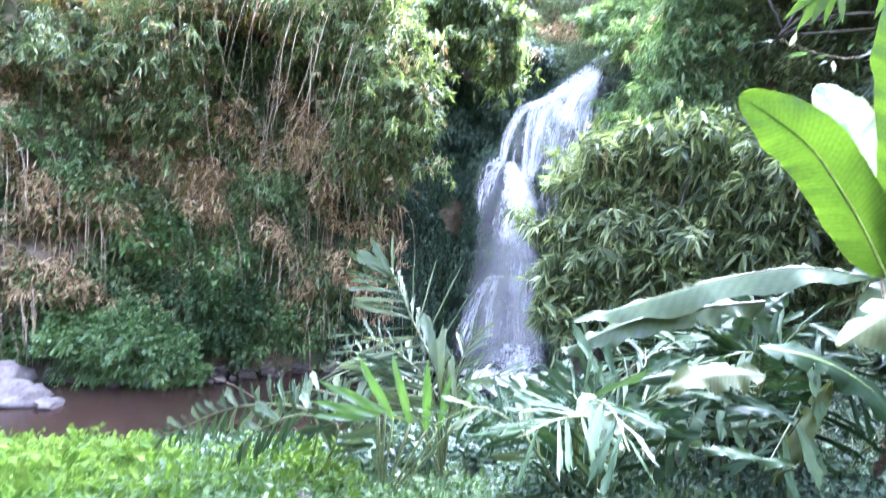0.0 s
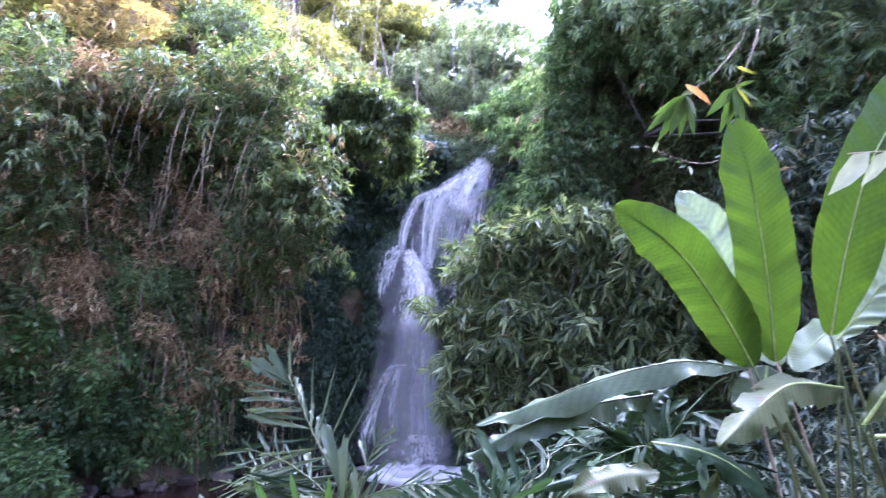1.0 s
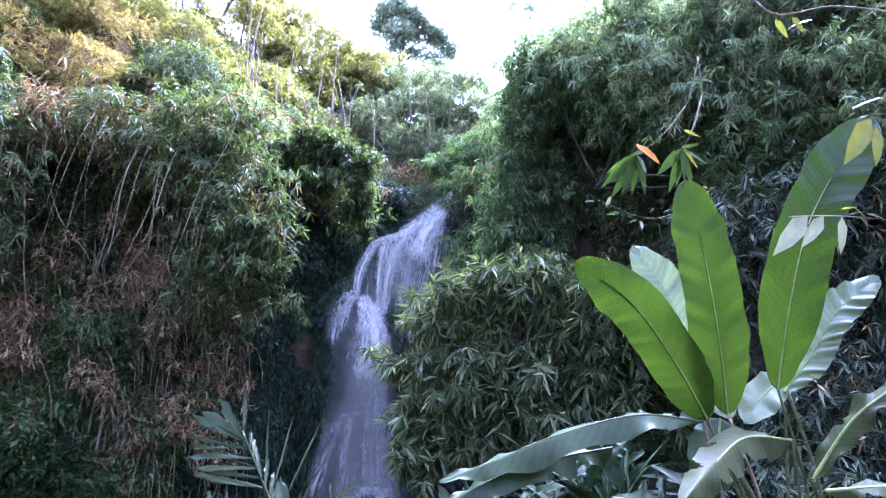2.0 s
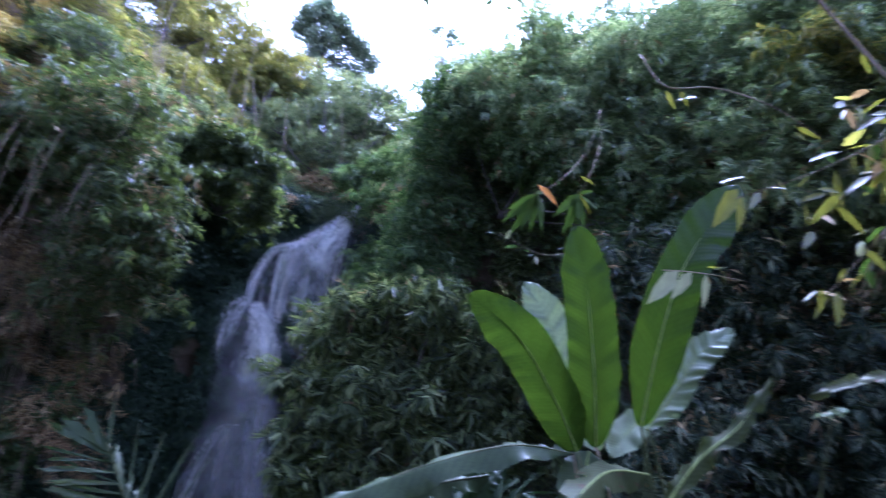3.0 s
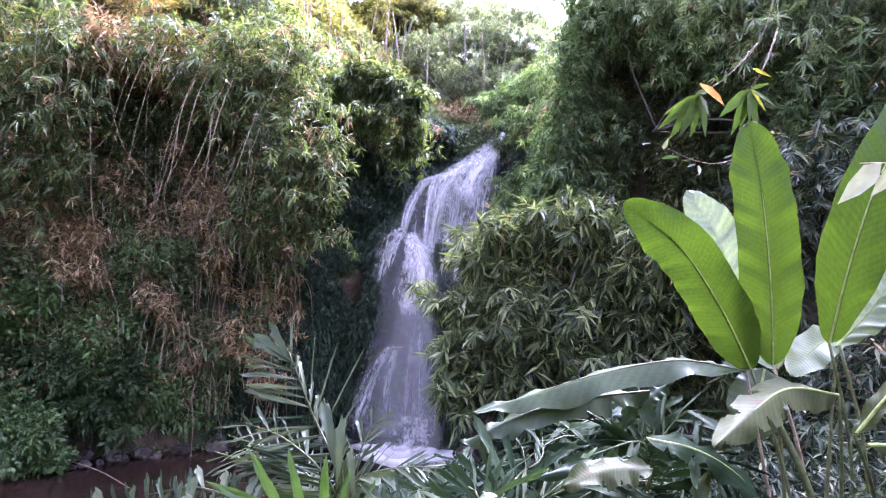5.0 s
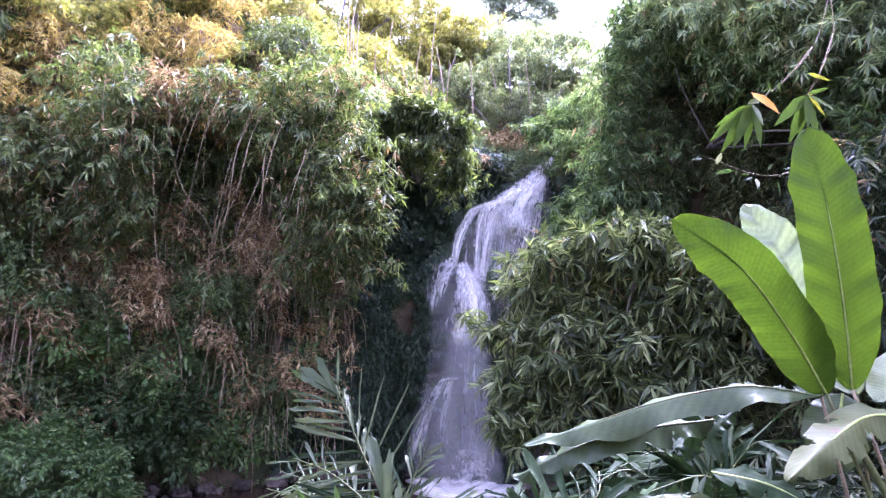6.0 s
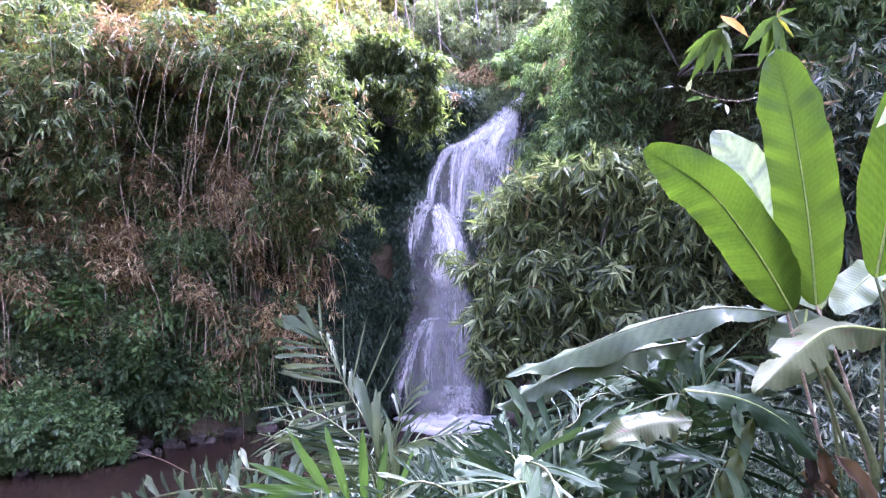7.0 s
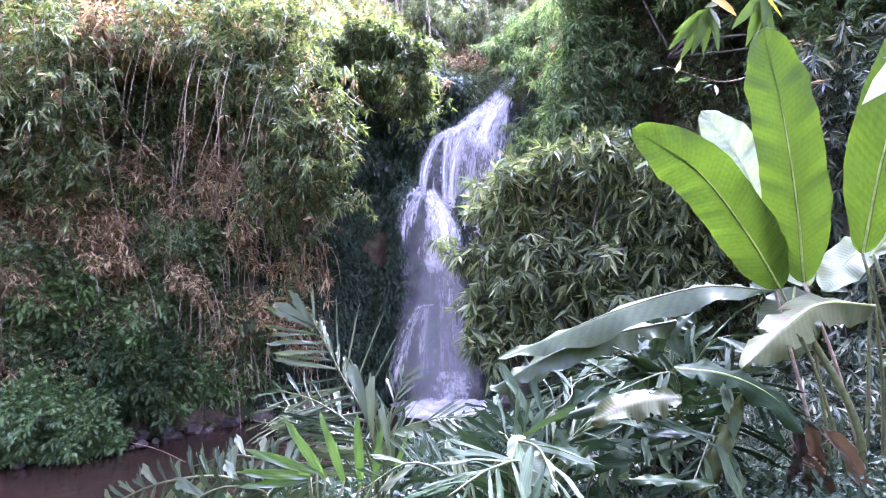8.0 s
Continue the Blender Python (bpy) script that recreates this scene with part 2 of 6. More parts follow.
def fall_material(name, cover, lo, hi, across=9.0, along=1.6, soft=0.3):
    """White falling water: fine streaks along the fall, thinning out to its sides and ends."""
    mat, nt, bsdf, out = nodes_of(name)
    st = noise_tex(nt, 1.0, 4, mapped(nt, "UV", (across, along, 1)), 0.55)
    fine = noise_tex(nt, 1.0, 5, mapped(nt, "UV", (across * 4.5, along * 5, 1)), 0.65)
    drops = noise_tex(nt, 1.0, 3, mapped(nt, "Object", (22, 22, 9)), 0.6)
    both = mix_col(nt, 0.16, mix_col(nt, 0.42, st, fine), drops)
    uv = nt.nodes.new("ShaderNodeSeparateXYZ")
    nt.links.new(nt.nodes.new("ShaderNodeTexCoord").outputs["UV"], uv.inputs[0])
    torn = mix_col(nt, 0.35, uv.outputs["X"], drops)
    edge = ramp(nt, torn, [(0.16, (0, 0, 0)), (0.16 + soft, (1, 1, 1)), (0.84 - soft, (1, 1, 1)), (0.84, (0, 0, 0))])
    ends = ramp(nt, mix_col(nt, 0.12, uv.outputs["Y"], fine), [(0.05, (0.3, 0.3, 0.3)), (0.09, (1, 1, 1)), (0.78, (1, 1, 1)), (0.97, (0, 0, 0))])
    a = ramp(nt, both, [(lo, (0, 0, 0)), (hi, (cover, cover, cover))])
    a = mix_col(nt, 1.0, mix_col(nt, 1.0, a, edge, "MULTIPLY"), ends, "MULTIPLY")
    white = (0.93, 0.89, 0.83)
    bsdf.inputs["Base Color"].default_value = (*white, 1)
    bsdf.inputs["Roughness"].default_value = 0.45
    tr = nt.nodes.new("ShaderNodeBsdfTranslucent")
    tr.inputs["Color"].default_value = (*white, 1)
    m1 = nt.nodes.new("ShaderNodeMixShader")
    m1.inputs["Fac"].default_value = 0.35
    nt.links.new(bsdf.outputs[0], m1.inputs[1])
    nt.links.new(tr.outputs[0], m1.inputs[2])
    m2 = nt.nodes.new("ShaderNodeMixShader")
    nt.links.new(a, m2.inputs["Fac"])
    nt.links.new(nt.nodes.new("ShaderNodeBsdfTransparent").outputs[0], m2.inputs[1])
    nt.links.new(m1.outputs[0], m2.inputs[2])
    nt.links.new(m2.outputs[0], out.inputs["Surface"])
    bump(nt, bsdf, both, 0.6, 0.05)
    return mat


M_WATER = water_material()
M_WHITE = fall_material("white falling water", 1.0, 0.34, 0.54, 4.5, 2.6)
M_FALL = fall_material("dense falling water", 0.85, 0.4, 0.62, 5, 2.0)
M_STRAND = fall_material("strands of falling water", 0.55, 0.42, 0.66, 5, 2.4)
# low cover dims the lower curtain in place of the gorge's shade
M_MIST = fall_material("soft falling water", 0.36, 0.24, 0.62, 7, 1.0)
M_VEIL = fall_material("thin falling water", 0.2, 0.38, 0.66, 14, 1.6, 0.2)
M_FOAM = fall_material("foam", 0.9, 0.3, 0.55, 6, 6)

# ---- building tools ----
def mesh_np(name, V, F, mat, uv=None, smooth=True):
    """A mesh from arrays: V (n, 3), F (m, k) with k corners a face."""
    V, F = np.asarray(V, np.float32), np.asarray(F, np.int32)
    me = bpy.data.meshes.new(name)
    me.vertices.add(len(V))
    me.vertices.foreach_set("co", V.ravel())
    me.loops.add(F.size)
    me.loops.foreach_set("vertex_index", F.ravel())
    me.polygons.add(len(F))
    me.polygons.foreach_set("loop_start", np.arange(len(F), dtype=np.int32) * F.shape[1])
    me.polygons.foreach_set("use_smooth", np.full(len(F), smooth))
    me.update(calc_edges=True)
    if uv is not None:
        layer = me.uv_layers.new(name="UVMap")
        layer.data.foreach_set("uv", np.asarray(uv, np.float32)[F.ravel()].ravel())
    me.materials.append(mat)
    me.validate()
    return me


def part(name, me, parent, label=""):
    ob = new(name, me)
    ob.parent = parent
    return tagged(ob, label)


def thing(name, place, label, category, group="", kind=""):
    ob = new(name)
    ob.empty_display_size = 0.1
    ob.matrix_world = Matrix.Translation(place)
    return tagged(ob, label, category, group, kind)


def unit(a):
    return a / np.maximum(np.linalg.norm(a, axis=-1, keepdims=True), 1e-9)


def lumps(P, scale, seed, octaves=3):
    """Smooth noise in about -1..1 at points P (n, 3)."""
    r = np.random.default_rng(seed)
    out, amp, total = np.zeros(len(P)), 1.0, 0.0
    for o in range(octaves):
        for i in range(5):
            k = unit(r.normal(size=3)) / scale * 2 ** o * 2.2
            out += amp * np.sin(P @ k * (0.8 + 0.5 * r.random()) + r.random() * 6.28)
        total += amp * 2.2
        amp *= 0.55
    return out / total


def leaf_arrays(P, D, N, L, W, droop=0.12, near=False):
    """Many leaves: base points P, ways D, upper sides N, lengths L, widths W."""
    D = unit(D)
    S = unit(np.cross(D, N))
    N = np.cross(S, D)
    if near:
        T = np.array([(0, 0, 0), (.28, -.46, .1), (.3, 0, 0), (.28, .46, .1), (.65, -.36, .08), (.67, 0, 0), (.65, .36, .08), (1, 0, 0)])
        Q = np.array([(0, 1, 2), (0, 2, 3), (1, 4, 2), (4, 5, 2), (2, 5, 3), (5, 6, 3), (4, 7, 5), (5, 7, 6)])
    else:
        T = np.array([(0, 0, 0), (.42, -.5, .14), (1, 0, 0), (.42, .5, .14)])
        Q = np.array([(0, 1, 2), (0, 2, 3)])
    L, W = L[:, None, None], W[:, None, None]
    V = P[:, None] + T[None, :, 0:1] * L * D[:, None] + T[None, :, 1:2] * W * S[:, None] + T[None, :, 2:3] * W * N[:, None]
    V[:, :, 2] -= droop * (T[None, :, 0] ** 2) * L[:, :, 0]
    F = (np.arange(len(P)) * len(T))[:, None, None] + Q[None]
    return V.reshape(-1, 3), F.reshape(-1, 3)


def sprig_leaves(P, O, k, size, seed, style="bamboo", near=False, wide=1.0):
    """k leaves at each point of P, that grow out along O."""
    r = np.random.default_rng(seed)
    n = len(P)
    O = unit(O)
    pp, oo = np.repeat(P, k, 0), np.repeat(O, k, 0)
    jit = r.normal(size=(n * k, 3))
    ss = np.repeat(0.65 + 0.7 * r.random(n), k) * (0.75 + 0.5 * r.random(n * k))
    if style == "bamboo":
        tip = unit(O * 0.45 + r.normal(size=(n, 3)) * 0.45 + np.array([0, 0, -0.55]))
        flat = unit(np.cross(tip, O + r.normal(size=(n, 3)) * 0.45))
        fan = np.tile(np.linspace(-1.25, 1.25, k), n) + r.normal(size=n * k) * 0.15
        D = np.repeat(tip, k, 0) * np.cos(fan)[:, None] + np.repeat(flat, k, 0) * np.sin(fan)[:, None] + jit * 0.12
        base = pp + jit * size * 0.05
        L, W = size * ss * (0.7 + 0.3 * np.cos(fan)), size * 0.175 * ss * wide
        droop = 0.15
    elif style == "ovate":
        D = oo * 0.5 + jit * 0.55 + np.array([0, 0, -0.3])
        base = pp + jit * size * 0.5
        L, W = size * ss, size * 0.55 * ss * wide
        droop = 0.1
    elif style == "hang":
        D = oo * 0.25 + jit * 0.28 + np.array([0, 0, -1.0])
        base = pp + jit * size * 0.35
        L, W = size * ss, size * 0.22 * ss * wide
        droop = 0.05
    else:
        D = oo * 0.4 + jit * 0.6
        base = pp + jit * size * 0.3
        L, W = size * ss, size * 0.3 * ss * wide
        droop = 0.1
    N = unit(oo * 0.5 + np.array([0, 0, 0.9]) + r.normal(size=(n * k, 3)) * 0.45)
    return leaf_arrays(base, D, N, L, W, droop, near)


def tube_arrays(points, radii, sides=6, wobble=0.0, seed=0):
    """A tapered tube along points, with closed ends."""
    r = np.random.default_rng(seed)
    P = np.asarray(points, float)
    T = unit(np.gradient(P, axis=0))
    ref = np.where(np.abs(T[:, 2:3]) > 0.9, np.array([[1.0, 0, 0]]), np.array([[0, 0, 1.0]]))
    A = unit(np.cross(T, ref))
    B = np.cross(T, A)
    rad = np.interp(np.linspace(0, 1, len(P)), np.linspace(0, 1, len(radii)), radii)
    ang = np.linspace(0, 2 * math.pi, sides, endpoint=False)
    V = P[:, None] + rad[:, None, None] * (np.cos(ang)[None, :, None] * A[:, None] + np.sin(ang)[None, :, None] * B[:, None])
    V += r.normal(size=V.shape) * wobble * rad[:, None, None]
    V = V.reshape(-1, 3)
    i, j = np.meshgrid(np.arange(len(P) - 1), np.arange(sides), indexing="ij")
    a, b = i * sides + j, i * sides + (j + 1) % sides
    F = np.stack([a, b, b + sides, a + sides], -1).reshape(-1, 4)
    last = (len(P) - 1) * sides
    caps = []
    for q in range(0, sides - 2, 2):
        caps += [(0, sides - 1 - q if q else sides - 1, sides - 2 - q, sides - 3 - q)] if sides - 3 - q > 0 else []
        caps += [(last, last + q + 1, last + q + 2, last + min(q + 3, sides - 1))] if q + 3 <= sides - 1 else []
    return V, np.vstack([F, np.array(caps, int).reshape(-1, 4)]) if caps else F


def bend(points, n=12):
    """A smooth line through a few points."""
    P = np.asarray(points, float)
    if len(P) == 2:
        return P[0] + np.linspace(0, 1, n)[:, None] * (P[1] - P[0])
    t = np.concatenate([[0], np.cumsum(np.linalg.norm(np.diff(P, axis=0), axis=1))])
    M = np.zeros_like(P)
    M[1:-1] = (P[2:] - P[:-2]) / (t[2:] - t[:-2])[:, None]
    M[0], M[-1] = (P[1] - P[0]) / (t[1] - t[0]), (P[-1] - P[-2]) / (t[-1] - t[-2])
    out = []
    for s in np.linspace(0, t[-1], n):
        i = min(int(np.searchsorted(t, s, "right")) - 1, len(P) - 2)
        h = t[i + 1] - t[i]
        u = (s - t[i]) / h
        out.append((2 * u ** 3 - 3 * u ** 2 + 1) * P[i] + (u ** 3 - 2 * u ** 2 + u) * h * M[i] + (-2 * u ** 3 + 3 * u ** 2) * P[i + 1] + (u ** 3 - u ** 2) * h * M[i + 1])
    return np.array(out)


def join(pieces):
    V, F, n = [], [], 0
    for v, f in pieces:
        V.append(v)
        F.append(f + n)
        n += len(v)
    return np.vstack(V), np.vstack(F)


def lobe_points(lobes, n, r, fill=0.5):
    """Points in the outer part of several lobes (centre, radii), and the ways outwards."""
    C, R = np.array([c for c, _ in lobes], float), np.array([q for _, q in lobes], float)
    C0, R0 = C, R * r.uniform(0.85, 1.15, (len(R), 1))
    m = 16
    U = unit(r.normal(size=(len(C) * m, 3)))
    C = np.repeat(C, m, 0) + U * np.repeat(R, m, 0) * r.uniform(0.45, 0.95, (len(C) * m, 1))
    R = np.repeat(R, m, 0) * r.uniform(0.14, 0.36, (len(R) * m, 1))
    C, R = np.concatenate([C, C0]), np.concatenate([R, R0])
    size = np.prod(R, axis=1) ** (2 / 3)
    pick = r.choice(len(C), n, p=size / size.sum())
    U = unit(r.normal(size=(n, 3)))
    rad = fill + (1 - fill) * r.random(n) ** 0.6
    rad *= 1 + 0.3 * lumps(U * 1.0 + C[pick], 0.5, 5)
    P = C[pick] + U * R[pick] * rad[:, None]
    return P, unit(U / R[pick] + np.array([0, -0.5, 0.3]))


def shrub(name, label, category, base, lobes, n, mat, size, k=6, style="bamboo", near=False, wide=1.0, seed=1, group="", stem=0.02, stem_mat=None, fill=0.45, dry=0.0, reaches=(1.6, 4.5)):
    """A shrub or tree: stems from its base into each lobe, and a crown of single leaves."""
    r = np.random.default_rng(seed)
    root = thing(name, base, label, category, group)
    B = np.array(base, float)
    loc = [(np.array(c, float) - B, q) for c, q in lobes]
    for c, q in loc:
        pieces = []
        q = np.array(q, float)
        mid = c * 0.5 + r.normal(size=3) * np.linalg.norm(c) * 0.07
        pieces.append(tube_arrays(bend([r.normal(size=3) * (stem, stem, 0), mid, c], 9), [stem, stem * 0.7, stem * 0.35], 6, 0.08, seed))
        for i in range(5):
            e = c + unit(r.normal(size=3)) * q * 0.8
            pieces.append(tube_arrays(bend([mid * 0.3 + c * 0.7, (c + e) / 2 + (0, 0, 0.1), e], 6), [stem * 0.4, stem * 0.12], 4, 0.05, seed + i))
        part("stem", mesh_np("stem", *join(pieces), stem_mat or M_BARK), root)
    P, O = lobe_points(loc, int(n * 0.68), r, fill)
    # arching shoots that stand out of the outline
    shoots = max(6, int(n * 0.32 / 7))
    A, B = lobe_points(loc, shoots, r, 0.8)
    reach = size * r.uniform(*reaches, shoots)
    B = unit(B + r.normal(size=B.shape) * 0.5 + np.array([0, -0.1, 0.35]))
    for f in np.linspace(0.1, 1, 7):
        Q = A + B * (reach * f)[:, None] + np.array([0, 0, -0.45]) * (reach * f * f)[:, None]
        P = np.concatenate([P, Q + r.normal(size=Q.shape) * size * 0.12])
        O = np.concatenate([O, unit(B + np.array([0, 0, -0.8 * f]))])
    dead = r.random(len(P)) < dry
    if dry:
        part("dead_leaves", mesh_np("dead_leaves", *sprig_leaves(P[dead], O[dead], 4, size, seed + 8, style, near, wide), M_DRY, smooth=False), root, "dry brown leaves")
    V, F = sprig_leaves(P[~dead], O[~dead], k, size, seed + 9, style, near, wide)
    part("crown", mesh_np("crown", V, F, mat, smooth=False), root)
    return root

# ---- ground, stream, gorge walls ----
WATER_Z = -1.7
EYE_XY = np.array([0.55, 1.2])


def near_edge(x):
    return np.interp(x, [-14, -9, -6, -4, -2, 0, 1.5, 3, 5], [5.2, 6.4, 7.3, 7.5, 8.4, 9.8, 11.2, 12, 12.5])


def far_edge(x):
    return np.interp(x, [-14, -8, -6.4, -4.8, -3.1, -1], [8.0, 9.1, 9.9, 11.4, 12.5, 13.6])


def ground_z(x, y):
    d = y - near_edge(x)
    bank = -1.68 + 1.68 * np.clip(-d / 7.6, 0, 1) ** 0.8
    z = np.where(d < 0, bank, -1.68 - 0.7 * np.clip(d, 0, 1))
    far = -2.4 + np.clip((y - far_edge(x) + 0.3) * 1.1, 0, 1.3)
    z = np.where(d > 0.6, np.maximum(z, far), z)
    P = np.stack([x, y, 0 * x], -1)
    return z + 0.07 * lumps(P.reshape(-1, 3), 1.0, 3).reshape(z.shape)


def grid_faces(nu, nv, wrap=False):
    i, j = np.meshgrid(np.arange(nu if wrap else nu - 1), np.arange(nv - 1), indexing="ij")
    k = (i + 1) % nu
    return np.stack([i * nv + j, k * nv + j, k * nv + j + 1, i * nv + j + 1], -1).reshape(-1, 4)


gx, gy = np.meshgrid(np.arange(-17, 17.1, 0.2), np.arange(-13, 18.1, 0.2), indexing="ij")
gz = ground_z(gx, gy)
tagged(new("ground", mesh_np("ground", np.stack([gx, gy, gz], -1).reshape(-1, 3), grid_faces(*gx.shape), M_GROUND)),
       "damp brown soil bank sloping down to the stream", "ground", kind="structure")

wx, wy = np.meshgrid(np.arange(-16, 8.1, 0.25), np.arange(2, 17.1, 0.25), indexing="ij")
wz = WATER_Z + 0.008 * lumps(np.stack([wx, wy, 0 * wx], -1).reshape(-1, 3), 0.5, 8)
tagged(new("water", mesh_np("water", np.stack([wx.ravel(), wy.ravel(), wz], -1), grid_faces(*wx.shape), M_WATER)),
       "calm muddy brown stream water under the waterfall", "stream", kind="structure")

# walls of the gorge by bearing (degrees) from the bank: foot, how far they lean back, rim height, slope above the rim
BEARING = [-180, -110, -80, -60, -45, -30, -20, -12, -6, 0, 6, 9, 13, 18, 25, 35, 50, 70, 110, 180]
FOOT = [12, 11, 10, 10.6, 11.8, 12.0, 11.9, 12.6, 13.6, 13.9, 13.6, 12.6, 11.2, 10.9, 10.4, 8.8, 7.8, 7.5, 8, 8]
LEAN_BACK = [4, 3, 2.5, 1.6, 1.4, 1.0, 0.6, 0.4, 0.4, 0.5, 0.6, 0.8, 0.6, 0.8, 0.9, 0.9, 0.9, 1, 3, 4]
# the unseen rim behind the viewer is set high to block sky light
RIM = [8, 8, 7, 7, 7, 6.8, 6.4, 6.0, 5.6, 5.4, 5.3, 5.4, 6.4, 6.8, 7.2, 7.6, 7.5, 7, 8, 8]
TOP = [2, 2, 2, 3, 3, 3, 3, 3, 3, 3, 2.4, 1.6, 0.9, 0.9, 1.2, 2, 2.5, 3, 3, 3]
SLOPE = [2, 2, 1, 0.9, 0.85, 0.8, 0.8, 0.9, 1.0, 1.05, 1.05, 1.1, 1.0, 0.9, 0.9, 0.9, 0.9, 1, 2, 2]


def wall_points(az, z):
    """Points of the gorge wall at bearings az (degrees) and heights z."""
    az, z = np.asarray(az, float), np.asarray(z, float)
    rim = np.interp(az, BEARING, RIM)
    foot, back, slope = np.interp(az, BEARING, FOOT), np.interp(az, BEARING, LEAN_BACK), np.interp(az, BEARING, SLOPE)
    low = np.minimum(z, rim)
    R = foot + back * (low + 1.7) / (rim + 1.7) + slope * np.maximum(z - rim, 0)
    a = np.radians(az)
    P = np.stack([EYE_XY[0] + R * np.sin(a), EYE_XY[1] + R * np.cos(a), z], -1)
    R = R + 0.45 * lumps(P.reshape(-1, 3), 1.6, 11).reshape(R.shape) + 0.14 * lumps(P.reshape(-1, 3), 0.4, 12).reshape(R.shape)
    P[..., 0], P[..., 1] = EYE_XY[0] + R * np.sin(a), EYE_XY[1] + R * np.cos(a)
    return P


def inward(az):
    a = np.radians(az)
    return np.stack([-np.sin(a), -np.cos(a), 0 * a], -1)


def gorge_wall():
    az = np.concatenate([np.arange(-180, -70, 4), np.arange(-70, 75, 0.6), np.arange(75, 180, 4)])
    t = np.linspace(0, 1, 70)
    rim = np.interp(az, BEARING, RIM)
    Z = -2.6 + (rim + np.interp(az, BEARING, TOP) + 2.6)[:, None] * t[None]
    P = wall_points(np.repeat(az[:, None], 70, 1), Z)
    out = -inward(az)
    rings = [P]
    for far, rise in ((3, 0.3), (8, 0.6), (20, 0.4), (60, -2), (250, -14), (900, -60)):
        q = P[:, -1] + out * far
        q[:, 2] += rise
        rings.append(q[:, None])
    V = np.concatenate(rings, 1)
    return mesh_np("gorge_wall", V.reshape(-1, 3), grid_faces(len(az), V.shape[1], True)[:, ::-1], M_EARTH)


tagged(new("cliff", gorge_wall()), "brown earth and rock wall of the gorge, overgrown", "cliff", kind="structure")


# ---- waterfall ----
def sheet(rails, nu, nv, back=0.0, widen=0.0, rough=0.0, seed=0, bulge=0.0):
    """A surface between two lines; rails: pairs of left and right points from the top down."""
    A, B = bend([a for a, _ in rails], nv), bend([b for _, b in rails], nv)
    W = B - A
    A, B = A - W * widen, B + W * widen
    u = np.linspace(0, 1, nu)[:, None, None]
    V = A[None] * (1 - u) + B[None] * u
    V[..., 1] += back - bulge * np.sin(np.pi * u[..., 0])
    flat = V.reshape(-1, 3)
    V[..., 1] += rough * (lumps(flat, 0.8, seed) + 0.5 * lumps(flat, 0.25, seed + 1)).reshape(V.shape[:2])
    length = np.concatenate([[0], np.cumsum(np.linalg.norm(np.diff((A + B) / 2, axis=0), axis=1))])
    uv = np.stack([np.repeat(u[:, 0], nv, 1), np.repeat(length[None] / length[-1], nu, 0)], -1)
    return V.reshape(-1, 3), grid_faces(nu, nv), uv.reshape(-1, 2)


CHUTE = [((1.91, 15.15, 5.65), (2.15, 15.15, 5.64)), ((1.56, 15.00, 5.16), (2.17, 15.00, 5.21)), ((0.94, 14.85, 4.64), (2.09, 14.85, 4.65)), ((0.29, 14.70, 4.30), (2.04, 14.70, 4.37))]
FAN = [((0.29, 14.70, 4.30), (2.04, 14.70, 4.37)), ((-0.05, 14.52, 3.84), (1.95, 14.60, 3.86)), ((-0.21, 14.42, 3.32), (1.75, 14.50, 3.23)), ((-0.36, 14.36, 2.80), (1.40, 14.40, 2.44))]
CURTAIN = [((-0.16, 14.30, 2.92), (-0.01, 14.30, 2.92)), ((-0.62, 14.00, 2.56), (0.49, 14.00, 2.26)), ((-0.63, 13.86, 2.09), (0.71, 13.86, 1.92)), ((-0.63, 13.80, 1.36), (0.87, 13.80, 1.33)), ((-0.74, 13.72, 0.15), (0.97, 13.72, 0.14)), ((-0.89, 13.66, -0.79), (1.07, 13.66, -0.81)), ((-1.08, 13.60, -1.64), (1.18, 13.60, -1.66))]
fall = thing("waterfall", (0.27, 13.60, -1.50), "white waterfall in two leaps over dark wet rock", "waterfall")


def fall_part(name, data, mat, label=""):
    V, F, uv = data
    return part(name, mesh_np(name, V - np.array(fall.location), F, mat, uv), fall, label)


